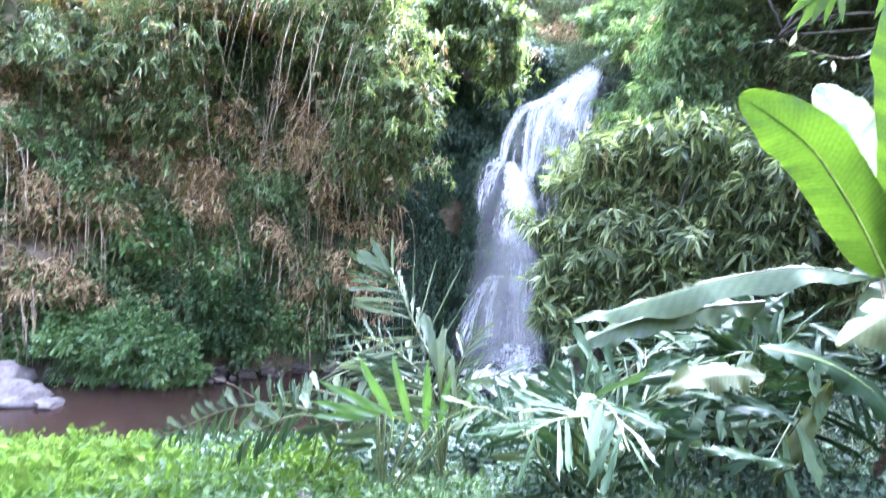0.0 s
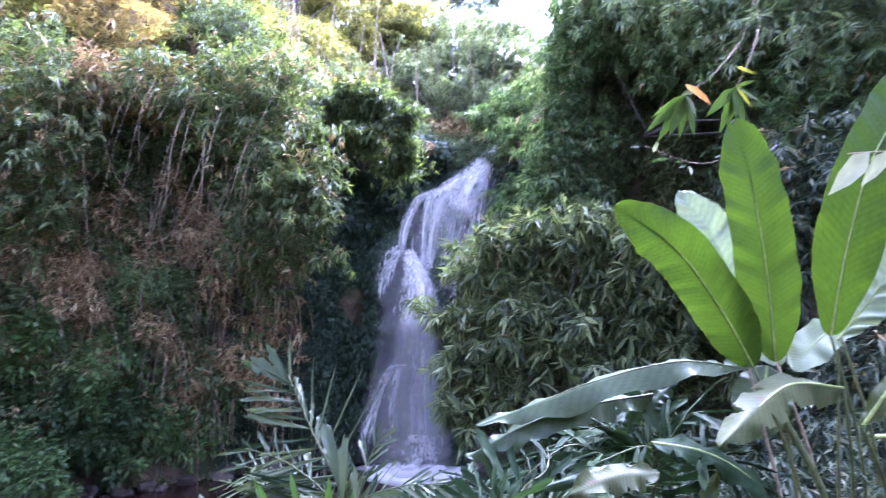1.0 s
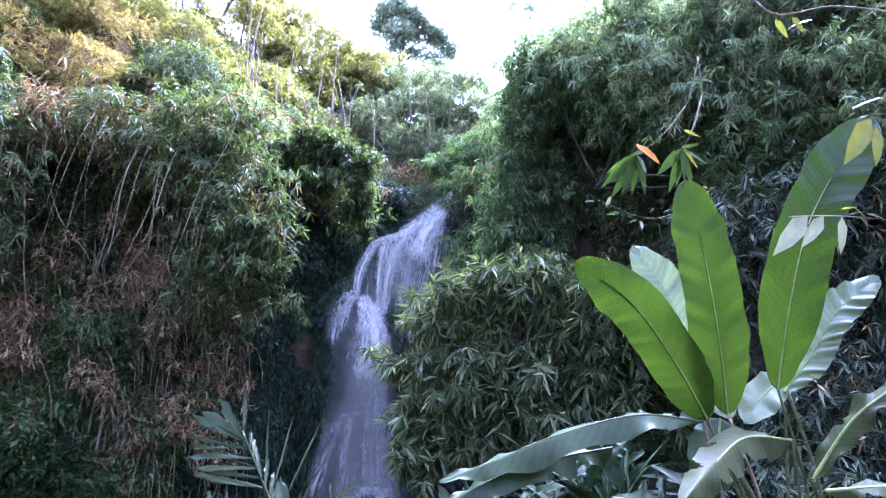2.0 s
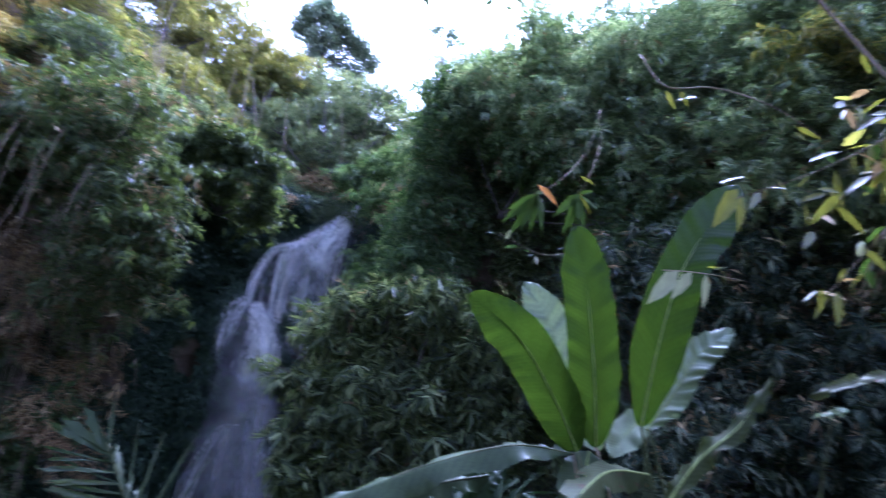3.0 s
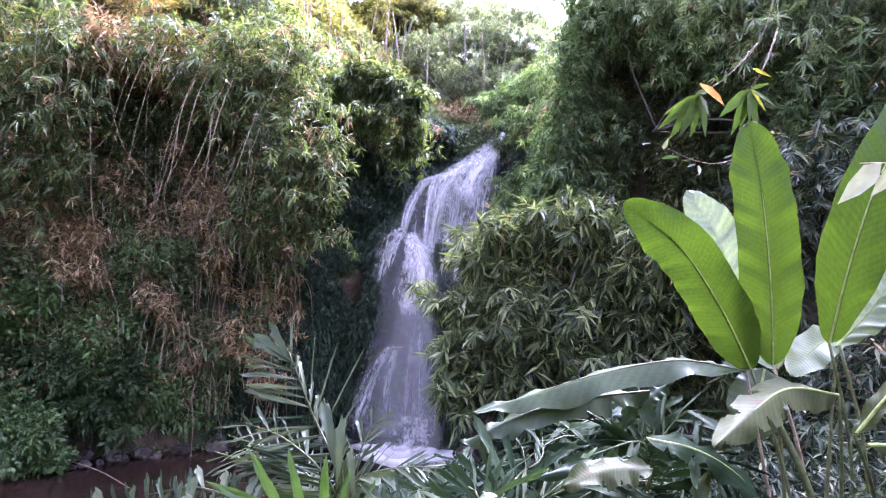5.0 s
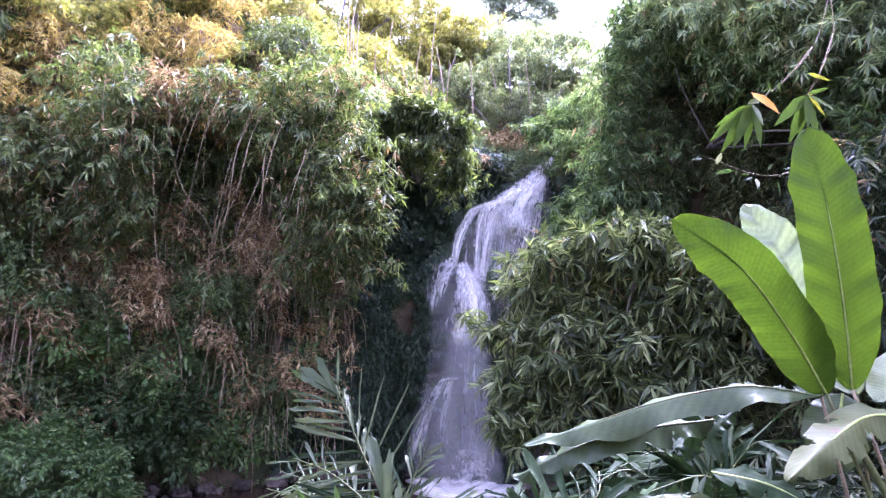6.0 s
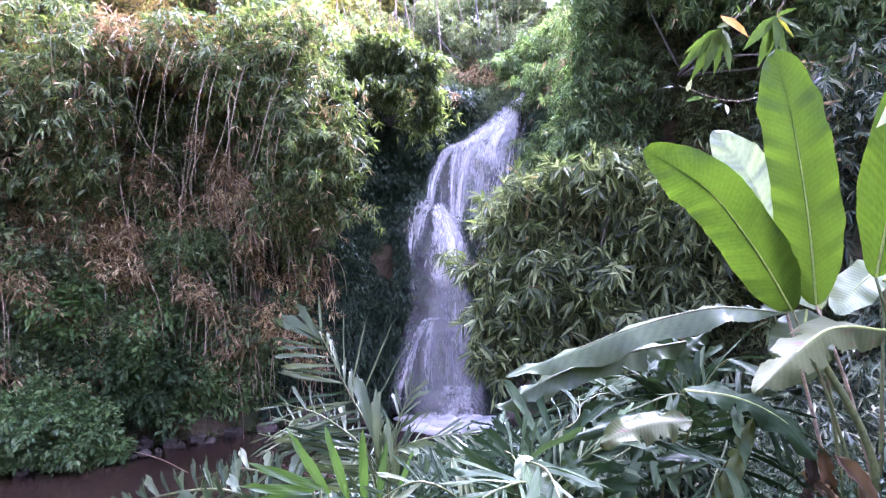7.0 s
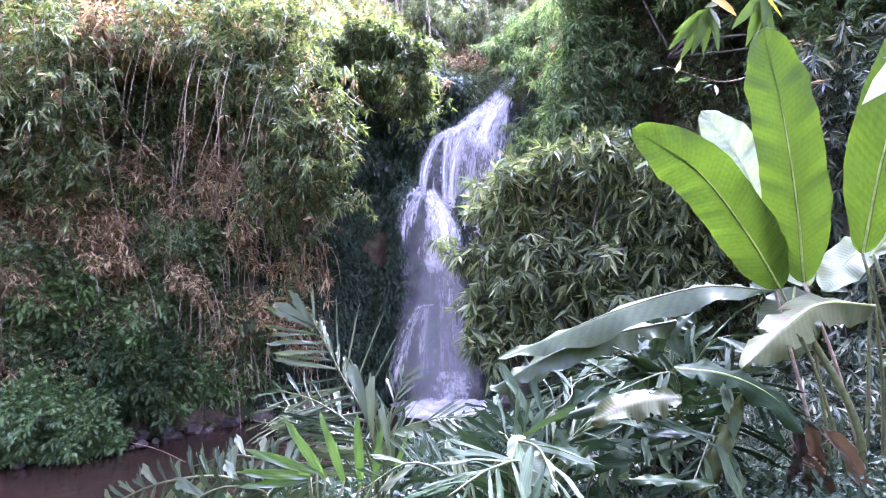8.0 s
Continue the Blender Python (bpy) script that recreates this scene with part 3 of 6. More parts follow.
def strands(rails, n, seed, wide, spans, core, mat):
    """Narrow streams that run down between the rails, thickest round the core."""
    r = np.random.default_rng(seed)
    A, B = bend([a for a, _ in rails], 60), bend([b for _, b in rails], 60)
    for i in range(n):
        c = float(np.clip(core[0] + core[1] * r.normal(), 0.03, 0.97))
        lo = r.uniform(*spans[0])
        hi = min(1.0, lo + r.uniform(*spans[1]))
        k = np.arange(int(lo * 59), max(int(hi * 59), int(lo * 59) + 8))
        k = k[k < 60]
        t = np.linspace(0, 1, len(k))
        w = wide * r.uniform(0.5, 1.6) * np.minimum(1, np.sqrt(np.clip(t / 0.15, 0.01, 1))) * np.minimum(1, np.clip((1.02 - t) / 0.3, 0.02, 1)) * (0.7 + 0.6 * t)
        mid = A[k] * (1 - c) + B[k] * c + np.stack([0.03 * np.sin(t * 5 + i), 0 * t, 0 * t], -1)
        mid[:, 1] -= 0.05 + 0.1 * r.random() + 0.1 * math.sin(math.pi * c)
        L, R = mid.copy(), mid.copy()
        L[:, 0] -= w / 2
        R[:, 0] += w / 2
        mid[:, 1] -= w * 0.25
        V = np.stack([L, mid, R], 0)
        length = np.concatenate([[0], np.cumsum(np.linalg.norm(np.diff(mid, axis=0), axis=1))])
        uv = np.stack([np.repeat(np.array([0, 0.5, 1.0])[:, None], len(k), 1), np.repeat(length[None] / length[-1], 3, 0)], -1)
        fall_part("strand", (V.reshape(-1, 3), grid_faces(3, len(k)), uv.reshape(-1, 2)), mat)


# each stream of water: its middle line, its widths along that line, its look
STREAMS = [
    # the slanting chute from the lip
    ([(2.00, 15.00, 5.60), (1.75, 14.90, 5.19), (1.46, 14.80, 4.85), (1.06, 14.72, 4.57), (0.75, 14.66, 4.36)], [0.14, 0.42, 0.5, 0.42, 0.3], M_WHITE),
    ([(1.96, 14.95, 5.54), (1.70, 14.84, 5.01), (1.45, 14.72, 4.62), (1.26, 14.60, 4.18), (1.17, 14.45, 3.62)], [0.18, 0.5, 0.75, 0.8, 0.6], M_WHITE),
    ([(1.84, 14.90, 5.19), (1.73, 14.78, 4.64), (1.65, 14.66, 4.09), (1.58, 14.50, 3.36)], [0.16, 0.3, 0.36, 0.26], M_FALL),
    ([(2.08, 15.00, 5.55), (2.04, 14.92, 5.13), (1.97, 14.85, 4.65)], [0.12, 0.14, 0.12], M_STRAND),
    ([(2.09, 14.80, 4.68), (1.98, 14.78, 4.65), (1.87, 14.70, 4.16), (1.81, 14.55, 3.36)], [0.1, 0.16, 0.2, 0.14], M_STRAND),
    # trickles beside the lip
    ([(2.42, 14.30, 5.38), (2.44, 14.20, 5.05), (2.45, 14.10, 4.65)], [0.06, 0.1, 0.08], M_FALL),
    ([(2.70, 14.20, 5.22), (2.74, 14.10, 4.89), (2.74, 14.00, 4.54)], [0.06, 0.12, 0.08], M_FALL),
    # over the broad lip
    ([(1.17, 14.72, 4.64), (0.80, 14.62, 4.32), (0.59, 14.50, 3.86), (0.50, 14.35, 2.98), (0.44, 14.20, 2.09)], [0.3, 0.5, 0.42, 0.34, 0.24], M_WHITE),
    ([(0.91, 14.70, 4.51), (0.51, 14.62, 4.22), (0.36, 14.50, 3.79), (0.32, 14.36, 2.98), (0.34, 14.20, 2.28)], [0.14, 0.26, 0.22, 0.18, 0.16], M_WHITE),
    ([(0.62, 14.70, 4.37), (0.20, 14.60, 4.10), (-0.00, 14.48, 3.69), (-0.12, 14.36, 3.22), (-0.15, 14.22, 2.70)], [0.14, 0.26, 0.24, 0.22, 0.2], M_WHITE),
    ([(0.25, 14.65, 4.18), (0.02, 14.55, 3.88), (-0.16, 14.42, 3.48), (-0.21, 14.26, 2.79)], [0.1, 0.14, 0.14, 0.12], M_FALL),
    ([(1.06, 14.64, 4.40), (0.95, 14.52, 3.91), (0.88, 14.38, 3.10), (0.76, 14.16, 1.83)], [0.4, 0.6, 0.55, 0.4], M_FALL),
    ([(1.39, 14.60, 4.25), (1.34, 14.44, 3.48), (1.20, 14.30, 2.71), (1.05, 14.10, 1.70)], [0.5, 0.6, 0.5, 0.4], M_FALL),
    ([(0.15, 14.50, 3.87), (0.10, 14.38, 3.24), (0.14, 14.22, 2.52)], [0.22, 0.3, 0.3], M_STRAND),
    # the second leap: a mottled tuft and the bright main jet
    ([(-0.10, 14.20, 2.92), (-0.30, 14.12, 2.82), (-0.44, 14.00, 2.56), (-0.51, 13.88, 2.18), (-0.53, 13.78, 1.60)], [0.3, 0.42, 0.44, 0.36, 0.24], M_FALL),
    ([(-0.10, 14.15, 2.89), (-0.24, 14.04, 2.71), (-0.34, 13.92, 2.39), (-0.38, 13.82, 1.96)], [0.2, 0.3, 0.34, 0.2], M_FALL),
    ([(-0.18, 13.86, 2.08), (-0.19, 13.80, 1.71), (-0.22, 13.74, 1.23)], [0.2, 0.3, 0.24], M_STRAND),
    ([(-0.03, 14.20, 2.87), (0.18, 14.00, 2.47), (0.32, 13.84, 2.12), (0.39, 13.74, 1.70), (0.41, 13.68, 1.10)], [0.3, 0.5, 0.66, 0.62, 0.5], M_WHITE),
    ([(0.00, 14.15, 2.76), (0.13, 13.96, 2.32), (0.15, 13.82, 1.83), (0.09, 13.74, 0.98)], [0.36, 0.56, 0.64, 0.5], M_WHITE),
    ([(0.49, 13.85, 2.13), (0.63, 13.76, 1.82), (0.67, 13.70, 1.22)], [0.14, 0.2, 0.16], M_STRAND),
    ([(0.37, 13.70, 1.70), (0.43, 13.66, 0.86), (0.46, 13.60, -0.20)], [0.5, 0.5, 0.4], M_STRAND),
    # the lower curtain, widening to the pool, its water thinned to look shaded
    ([(0.25, 13.78, 1.77), (0.26, 13.72, 0.74), (0.28, 13.66, -0.33), (0.25, 13.56, -1.67)], [0.85, 1.1, 1.4, 1.75], M_MIST),
    ([(0.43, 13.75, 1.58), (0.47, 13.68, 0.50), (0.53, 13.60, -0.56), (0.58, 13.52, -1.63)], [0.5, 0.6, 0.7, 0.8], M_MIST),
    ([(0.02, 13.74, 1.23), (-0.03, 13.68, 0.39), (-0.11, 13.60, -0.55), (-0.17, 13.52, -1.62)], [0.4, 0.5, 0.6, 0.7], M_MIST),
    ([(0.09, 13.66, 0.39), (-0.13, 13.64, 0.38), (-0.32, 13.62, 0.30)], [0.06, 0.09, 0.07], M_FALL),
    ([(-0.19, 13.66, 0.39), (-0.42, 13.62, -0.08), (-0.57, 13.58, -0.60), (-0.74, 13.52, -1.36)], [0.24, 0.36, 0.44, 0.5], M_FALL),
    ([(-0.07, 13.64, 0.33), (-0.16, 13.60, -0.14), (-0.21, 13.56, -0.78)], [0.2, 0.26, 0.2], M_FALL),
    ([(-0.39, 13.80, 1.72), (-0.46, 13.70, 0.63), (-0.59, 13.60, -0.55), (-0.74, 13.50, -1.47)], [0.3, 0.36, 0.4, 0.4], M_VEIL),
    ([(0.84, 13.60, -0.09), (0.88, 13.56, -0.79), (0.94, 13.50, -1.55)], [0.2, 0.3, 0.36], M_STRAND),
    ([(0.45, 13.56, -0.97), (0.44, 13.46, -1.73)], [1.1, 1.5], M_FALL),
]


def stream_mesh(points, widths, seed, nv=40, nu=7):
    mid = bend(points, nv) if len(points) > 2 else bend([points[0], (np.array(points[0]) + points[1]) / 2, points[1]], nv)
    w = 1.05 * np.interp(np.linspace(0, 1, nv), np.linspace(0, 1, len(widths)), widths)
    T = np.gradient(mid, axis=0)
    S = unit(np.stack([-T[:, 2], 0 * w, T[:, 0]], -1))
    u = np.linspace(-0.5, 0.5, nu)[:, None, None]
    V = mid[None] + S[None] * u * w[None, :, None]
    V[..., 1] -= 0.3 * (0.25 - u[..., 0] ** 2) * w[None]
    V[..., 1] += 0.04 * lumps(V.reshape(-1, 3), 0.3, seed).reshape(nu, nv)
    length = np.concatenate([[0], np.cumsum(np.linalg.norm(np.diff(mid, axis=0), axis=1))])
    uv = np.stack([np.repeat(u[:, 0] + 0.5, nv, 1), np.repeat(length[None] / length[-1], nu, 0)], -1)
    return V.reshape(-1, 3), grid_faces(nu, nv), uv.reshape(-1, 2)


for i, (points, widths, mat) in enumerate(STREAMS):
    fall_part("stream", stream_mesh(points, widths, 20 + i), mat)
FAN_THIN = [((0.39, 14.72, 4.35), (1.82, 14.75, 4.50)), ((0.02, 14.55, 3.88), (1.86, 14.60, 3.86)), ((-0.11, 14.45, 3.32), (1.78, 14.50, 3.29)), ((-0.16, 14.40, 2.80), (1.28, 14.42, 2.72))]
fall_part("veil", sheet(FAN_THIN, 30, 40, 0.0, 0.0, 0.06, 6, 0.05), M_VEIL, "thin veil of falling water")
fall_part("veil", sheet(CURTAIN[1:], 30, 60, 0.04, 0.0, 0.06, 5, 0.06), M_VEIL, "thin veil of falling water")
strands(FAN_THIN, 12, 3, 0.07, ((0.0, 0.25), (0.4, 0.9)), (0.5, 0.26), M_STRAND)
rock_rails = CHUTE[:2] + FAN[:1] + FAN[2:3] + CURTAIN[1:2] + CURTAIN[3:4] + CURTAIN[5:]
fr = new("cliff_rock", mesh_np("cliff_rock", *sheet(rock_rails, 50, 70, 0.34, 0.14, 0.2, 40, 0.1)[:2], M_WETROCK))
tagged(fr, "dark wet rock face behind the falling water", "cliff", kind="structure")


def flank_ivy(n, seed):
    """Small creeper leaves along both sides of the wet rock."""
    r = np.random.default_rng(seed)
    V, _, uv = sheet(rock_rails, 50, 70, 0.34, 0.14, 0.2, 40, 0.1)
    chance = np.clip(np.abs(uv[:, 0] - 0.5) * 2 - 0.62, 0, 1) ** 1.3 + 0.004
    pick = r.choice(len(V), n, p=chance / chance.sum())
    P = V[pick] + r.normal(size=(n, 3)) * (0.07, 0.05, 0.07) + (0, -0.1, 0)
    return sprig_leaves(P, np.tile((0, -1.0, 0.1), (n, 1)), 5, 0.1, seed, "hang", False, 2.4)


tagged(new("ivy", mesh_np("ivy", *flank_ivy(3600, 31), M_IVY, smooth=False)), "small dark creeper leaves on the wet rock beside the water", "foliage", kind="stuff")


def foam_mesh():
    r = np.random.default_rng(4)
    u, v = np.meshgrid(np.linspace(0, 2 * np.pi, 40, endpoint=False), np.linspace(0.02, 1, 12), indexing="ij")
    rx = 1.25 + 0.25 * np.sin(3 * u + 1) + 0.12 * np.sin(7 * u)
    X, Y = rx * v * np.cos(u), 0.7 * rx * v * np.sin(u)
    P = np.stack([X, Y, 0 * X], -1).reshape(-1, 3)
    P[:, 2] = 0.02 + (0.16 * (1 - v.ravel() ** 2)) * (0.6 + 0.6 * lumps(P, 0.2, 7)) - 0.03 * v.ravel() ** 4
    return P, grid_faces(40, 12, True), np.stack([0 * u.ravel() + 0.5, 0.3 + 0.65 * v.ravel()], -1)


V, F, uv = foam_mesh()
part("foam", mesh_np("foam", V + np.array((0.05, -0.25, WATER_Z - fall.location.z)), F, M_FOAM, uv), fall, "white foam where the water lands")

# ---- plants on the walls ----
def wall_foliage(name, label, az, zz, n, mat, size, k=6, style="bamboo", off=(0.05, 0.5), gap=-0.2, patch=1.0, wide=1.0, seed=1, out=0.7):
    """Leaves all over a stretch of the gorge wall, with gaps."""
    r = np.random.default_rng(seed)
    a, z = r.uniform(*az, n), r.uniform(*zz, n)
    P = wall_points(a, z)
    I = inward(a)
    m = lumps(P, patch, seed + 50)
    soft = np.minimum(np.minimum(a - az[0], az[1] - a) / (0.12 * (az[1] - az[0])), np.minimum(z - zz[0], zz[1] - z) / (0.12 * (zz[1] - zz[0])))
    keep = (m > gap) & (r.random(n) < np.clip(soft, 0.0, 1))
    P, I, m = P[keep], I[keep], m[keep]
    reach = off[0] + (off[1] - off[0]) * np.clip((m - gap) / 0.8, 0, 1) * (0.3 + 0.7 * r.random(len(P)))
    P = P + I * reach[:, None]
    O = I * out + np.array([0, 0, 0.25]) + r.normal(size=P.shape) * 0.3
    V, F = sprig_leaves(P, O, k, size, seed + 7, style, False, wide)
    return tagged(new(name, mesh_np(name, V, F, mat, smooth=False)), label, "foliage", kind="stuff")


wall_foliage("cliff_foliage", "light green bamboo leaves hanging over the cliff", (-48, -9), (3.2, 10.5), 17000, M_BAMBOO, 0.17, 6, off=(0.1, 1.0), gap=-0.1, seed=101)
wall_foliage("cliff_foliage", "sparse green and brown leaves on the earth cliff", (-50, -13), (-1.2, 4.2), 13000, M_FINE, 0.13, 5, "ovate", off=(0.03, 0.4), gap=0.0, patch=0.5, wide=0.7, seed=102)
wall_foliage("dry_foliage", "dry brown leaves caught on the cliff", (-50, -11), (-1.0, 7.5), 22000, M_DRY, 0.15, 4, "bamboo", off=(0.05, 0.55), gap=-0.22, patch=0.5, seed=103)
wall_foliage("cliff_foliage", "grey-green bamboo sprays on the earth cliff", (-50, -11), (1.2, 5.2), 8500, M_SIDE, 0.15, 6, off=(0.1, 0.75), gap=0.14, patch=0.7, seed=117)
wall_foliage("cliff_foliage", "small fresh leaves on the lower cliff", (-50, -14), (-1.3, 1.4), 6000, M_FRESH, 0.12, 5, "ovate", off=(0.05, 0.5), gap=0.0, patch=0.6, wide=0.8, seed=118)
wall_foliage("dry_foliage", "golden brown dry leaves under the ridge", (-52, -22), (4.5, 9.5), 8000, M_GOLD, 0.15, 5, "bamboo", off=(0.2, 1.1), gap=-0.25, patch=0.7, seed=115)
wall_foliage("dry_foliage", "dry brown leaves among the green on the steep bank", (14, 70), (0.0, 8.0), 7000, M_DRY, 0.14, 4, "bamboo", off=(0.1, 0.8), gap=0.0, patch=0.8, seed=113)
wall_foliage("dry_foliage", "dry straw-coloured leaves on the slope over the waterfall", (-16, 12), (5.0, 7.5), 5000, M_DRY, 0.15, 4, "bamboo", off=(0.1, 0.9), gap=-0.1, patch=0.8, seed=114)
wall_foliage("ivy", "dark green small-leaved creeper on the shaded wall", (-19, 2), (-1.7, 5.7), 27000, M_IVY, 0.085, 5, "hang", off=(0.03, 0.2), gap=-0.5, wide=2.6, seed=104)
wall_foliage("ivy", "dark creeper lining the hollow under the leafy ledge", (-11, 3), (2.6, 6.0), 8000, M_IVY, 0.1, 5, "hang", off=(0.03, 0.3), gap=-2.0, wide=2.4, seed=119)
wall_foliage("hillside_foliage", "green leaves on the slope over the waterfall, coloured pale for haze", (-16, 13), (6.1, 9.0), 20000, M_SLOPE, 0.14, 6, off=(0.1, 0.9), gap=-0.5, seed=105)
wall_foliage("hillside_foliage", "leaves on the upper slope, sunlight put into their yellow colour", (-56, -3), (6.5, 10.0), 18000, M_RIDGE, 0.15, 6, off=(0.2, 1.0), gap=-0.3, seed=106)
wall_foliage("ivy", "dark creepers and ferns on the rock over the falling water", (-5, 8), (4.9, 6.6), 5000, M_FINE, 0.1, 5, "bamboo", off=(0.05, 0.45), gap=-0.5, seed=116)
wall_foliage("creeper_curtain", "fine green creepers hanging down the rock", (8.0, 20.0), (0.0, 8.2), 11000, M_FINE, 0.15, 6, "bamboo", off=(0.1, 0.75), gap=-0.45, patch=0.8, seed=107)
wall_foliage("cliff_foliage", "dark green leaves in the hollow", (15, 34), (-1.0, 8.8), 16000, M_BUSH, 0.14, 6, off=(0.0, 0.6), gap=-0.1, patch=0.9, seed=108)
wall_foliage("cliff_foliage", "drooping bamboo leaves on the steep bank", (24, 72), (-1.2, 10.5), 38000, M_BUSH, 0.13, 6, off=(0.05, 0.9), gap=-0.4, patch=0.9, seed=109)
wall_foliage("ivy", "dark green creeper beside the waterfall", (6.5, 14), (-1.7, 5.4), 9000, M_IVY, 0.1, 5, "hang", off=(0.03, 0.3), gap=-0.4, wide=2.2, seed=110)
# foliage on the unseen walls that were raised to dim the foreground
wall_foliage("hillside_foliage", "leaves on the unseen raised slope behind the path", (80, 180), (-0.5, 10.5), 8000, M_BUSH, 0.3, 6, off=(0.1, 0.8), gap=-0.4, seed=111)
wall_foliage("hillside_foliage", "leaves on the unseen raised slope beside the path", (-180, -50), (-0.5, 10.5), 10000, M_BUSH, 0.3, 6, off=(0.1, 0.8), gap=-0.4, seed=112)


# overgrown clumps that jut out of the left wall and over the hollow
shrub("bamboo_clump", "light green bamboo clump arching over the earth cliff", "bamboo", (-2.98, 12.20, 4.60),
      [((-2.71, 11.40, 5.36), (1.1, 0.8, 0.9)), ((-2.17, 11.20, 4.11), (0.9, 0.7, 0.9)), ((-3.17, 11.30, 5.04), (0.9, 0.7, 0.8)), ((-1.81, 11.30, 3.25), (0.7, 0.6, 0.6)), ((-2.47, 11.50, 2.69), (0.8, 0.5, 0.6)), ((-1.59, 11.60, 2.69), (0.35, 0.4, 0.5))],
      3600, M_BAMBOO, 0.17, 6, seed=201, dry=0.14)
shrub("bamboo_clump", "light green bamboo clump hanging down the cliff", "bamboo", (-6.36, 11.60, 5.32),
      [((-6.25, 10.60, 5.14), (1.0, 0.7, 0.9)), ((-5.76, 10.70, 4.14), (0.7, 0.6, 1.0)), ((-6.69, 10.80, 3.44), (0.8, 0.6, 0.9)), ((-6.00, 10.90, 3.06), (0.5, 0.5, 0.8)), ((-4.31, 11.20, 5.33), (0.9, 0.6, 0.6))],
      3000, M_BAMBOO, 0.165, 6, seed=202, dry=0.16)
shrub("shrub", "round green shrub on the ledge over the dark hollow", "shrub", (-1.12, 14.30, 4.64),
      [((-1.85, 13.20, 5.63), (0.42, 0.6, 0.26)), ((-1.28, 13.20, 5.83), (0.5, 0.6, 0.28)), ((-0.68, 13.10, 5.74), (0.45, 0.6, 0.3)), ((-0.25, 13.10, 5.39), (0.32, 0.5, 0.4)), ((-0.11, 13.20, 4.82), (0.22, 0.4, 0.4)), ((-1.06, 13.70, 5.16), (0.4, 0.3, 0.3)), ((-2.13, 13.00, 5.30), (0.3, 0.4, 0.3)), ((-0.37, 13.40, 4.55), (0.2, 0.3, 0.25))],
      3000, M_BAMBOO, 0.17, 6, wide=1.3, seed=203)

# the dense leafy bush beside the fall
shrub("bamboo_bush", "dense olive green bamboo bush beside the waterfall", "bush", (2.3, 9.3, -1.0),
      [((1.58, 9.60, 2.16), (0.6, 0.6, 0.5)), ((1.92, 9.00, 2.33), (0.8, 0.7, 0.6)), ((2.59, 8.60, 2.34), (0.9, 0.8, 0.6)), ((3.17, 8.30, 1.96), (0.8, 0.8, 0.7)), ((1.36, 9.60, 1.40), (0.55, 0.6, 0.55)), ((1.72, 9.00, 1.44), (0.9, 0.8, 0.7)),
       ((2.43, 8.60, 1.43), (0.9, 0.8, 0.8)), ((3.12, 8.20, 1.22), (0.9, 0.8, 0.7)), ((1.44, 9.30, 0.71), (0.6, 0.6, 0.55)), ((2.00, 8.60, 0.66), (0.9, 0.8, 0.7)), ((2.65, 8.20, 0.69), (0.9, 0.8, 0.6)), ((3.78, 8.20, 1.54), (0.8, 0.8, 0.9)),
       ((0.71, 8.90, 1.45), (0.22, 0.3, 0.2)), ((0.81, 8.80, 0.80), (0.22, 0.3, 0.25)), ((1.04, 8.90, 2.11), (0.25, 0.3, 0.2)), ((1.30, 8.70, 2.41), (0.25, 0.3, 0.2)), ((1.82, 8.40, 2.57), (0.28, 0.3, 0.18)), ((2.36, 8.10, 2.61), (0.28, 0.3, 0.2)), ((2.93, 7.80, 2.46), (0.28, 0.3, 0.2)), ((3.22, 7.60, 2.14), (0.25, 0.3, 0.25)), ((0.93, 8.40, 0.35), (0.25, 0.3, 0.22))],
      6400, M_BUSH, 0.21, 7, seed=204, stem=0.025, dry=0.02, fill=0.25, reaches=(0.8, 2.2))
shrub("bamboo_bush", "dense bamboo bush behind the banana plant, coloured dark as shade", "bush", (5.0, 7.6, -0.6),
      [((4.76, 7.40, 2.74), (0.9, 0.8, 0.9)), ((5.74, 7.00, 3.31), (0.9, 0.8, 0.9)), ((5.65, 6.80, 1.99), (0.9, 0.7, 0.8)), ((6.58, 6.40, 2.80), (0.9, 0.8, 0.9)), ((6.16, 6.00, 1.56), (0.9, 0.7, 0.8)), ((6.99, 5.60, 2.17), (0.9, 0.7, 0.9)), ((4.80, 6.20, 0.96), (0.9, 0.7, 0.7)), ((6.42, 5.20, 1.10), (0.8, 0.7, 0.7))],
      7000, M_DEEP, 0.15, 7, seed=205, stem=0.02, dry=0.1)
shrub("bamboo_clump", "tall bamboo clump with drooping green sprays on the bank", "bamboo", (7.2, 6.6, 1.0),
      [((6.03, 6.90, 4.99), (0.9, 0.7, 0.8)), ((6.27, 6.30, 5.31), (0.9, 0.7, 0.8)), ((6.61, 5.70, 5.62), (0.9, 0.7, 0.8)), ((6.50, 5.60, 4.33), (0.9, 0.7, 0.8)), ((6.88, 5.20, 4.84), (0.9, 0.7, 0.8)), ((7.12, 5.10, 5.50), (0.9, 0.7, 0.8)), ((6.21, 6.30, 4.31), (0.9, 0.7, 0.8))],
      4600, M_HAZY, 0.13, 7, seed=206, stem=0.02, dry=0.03)
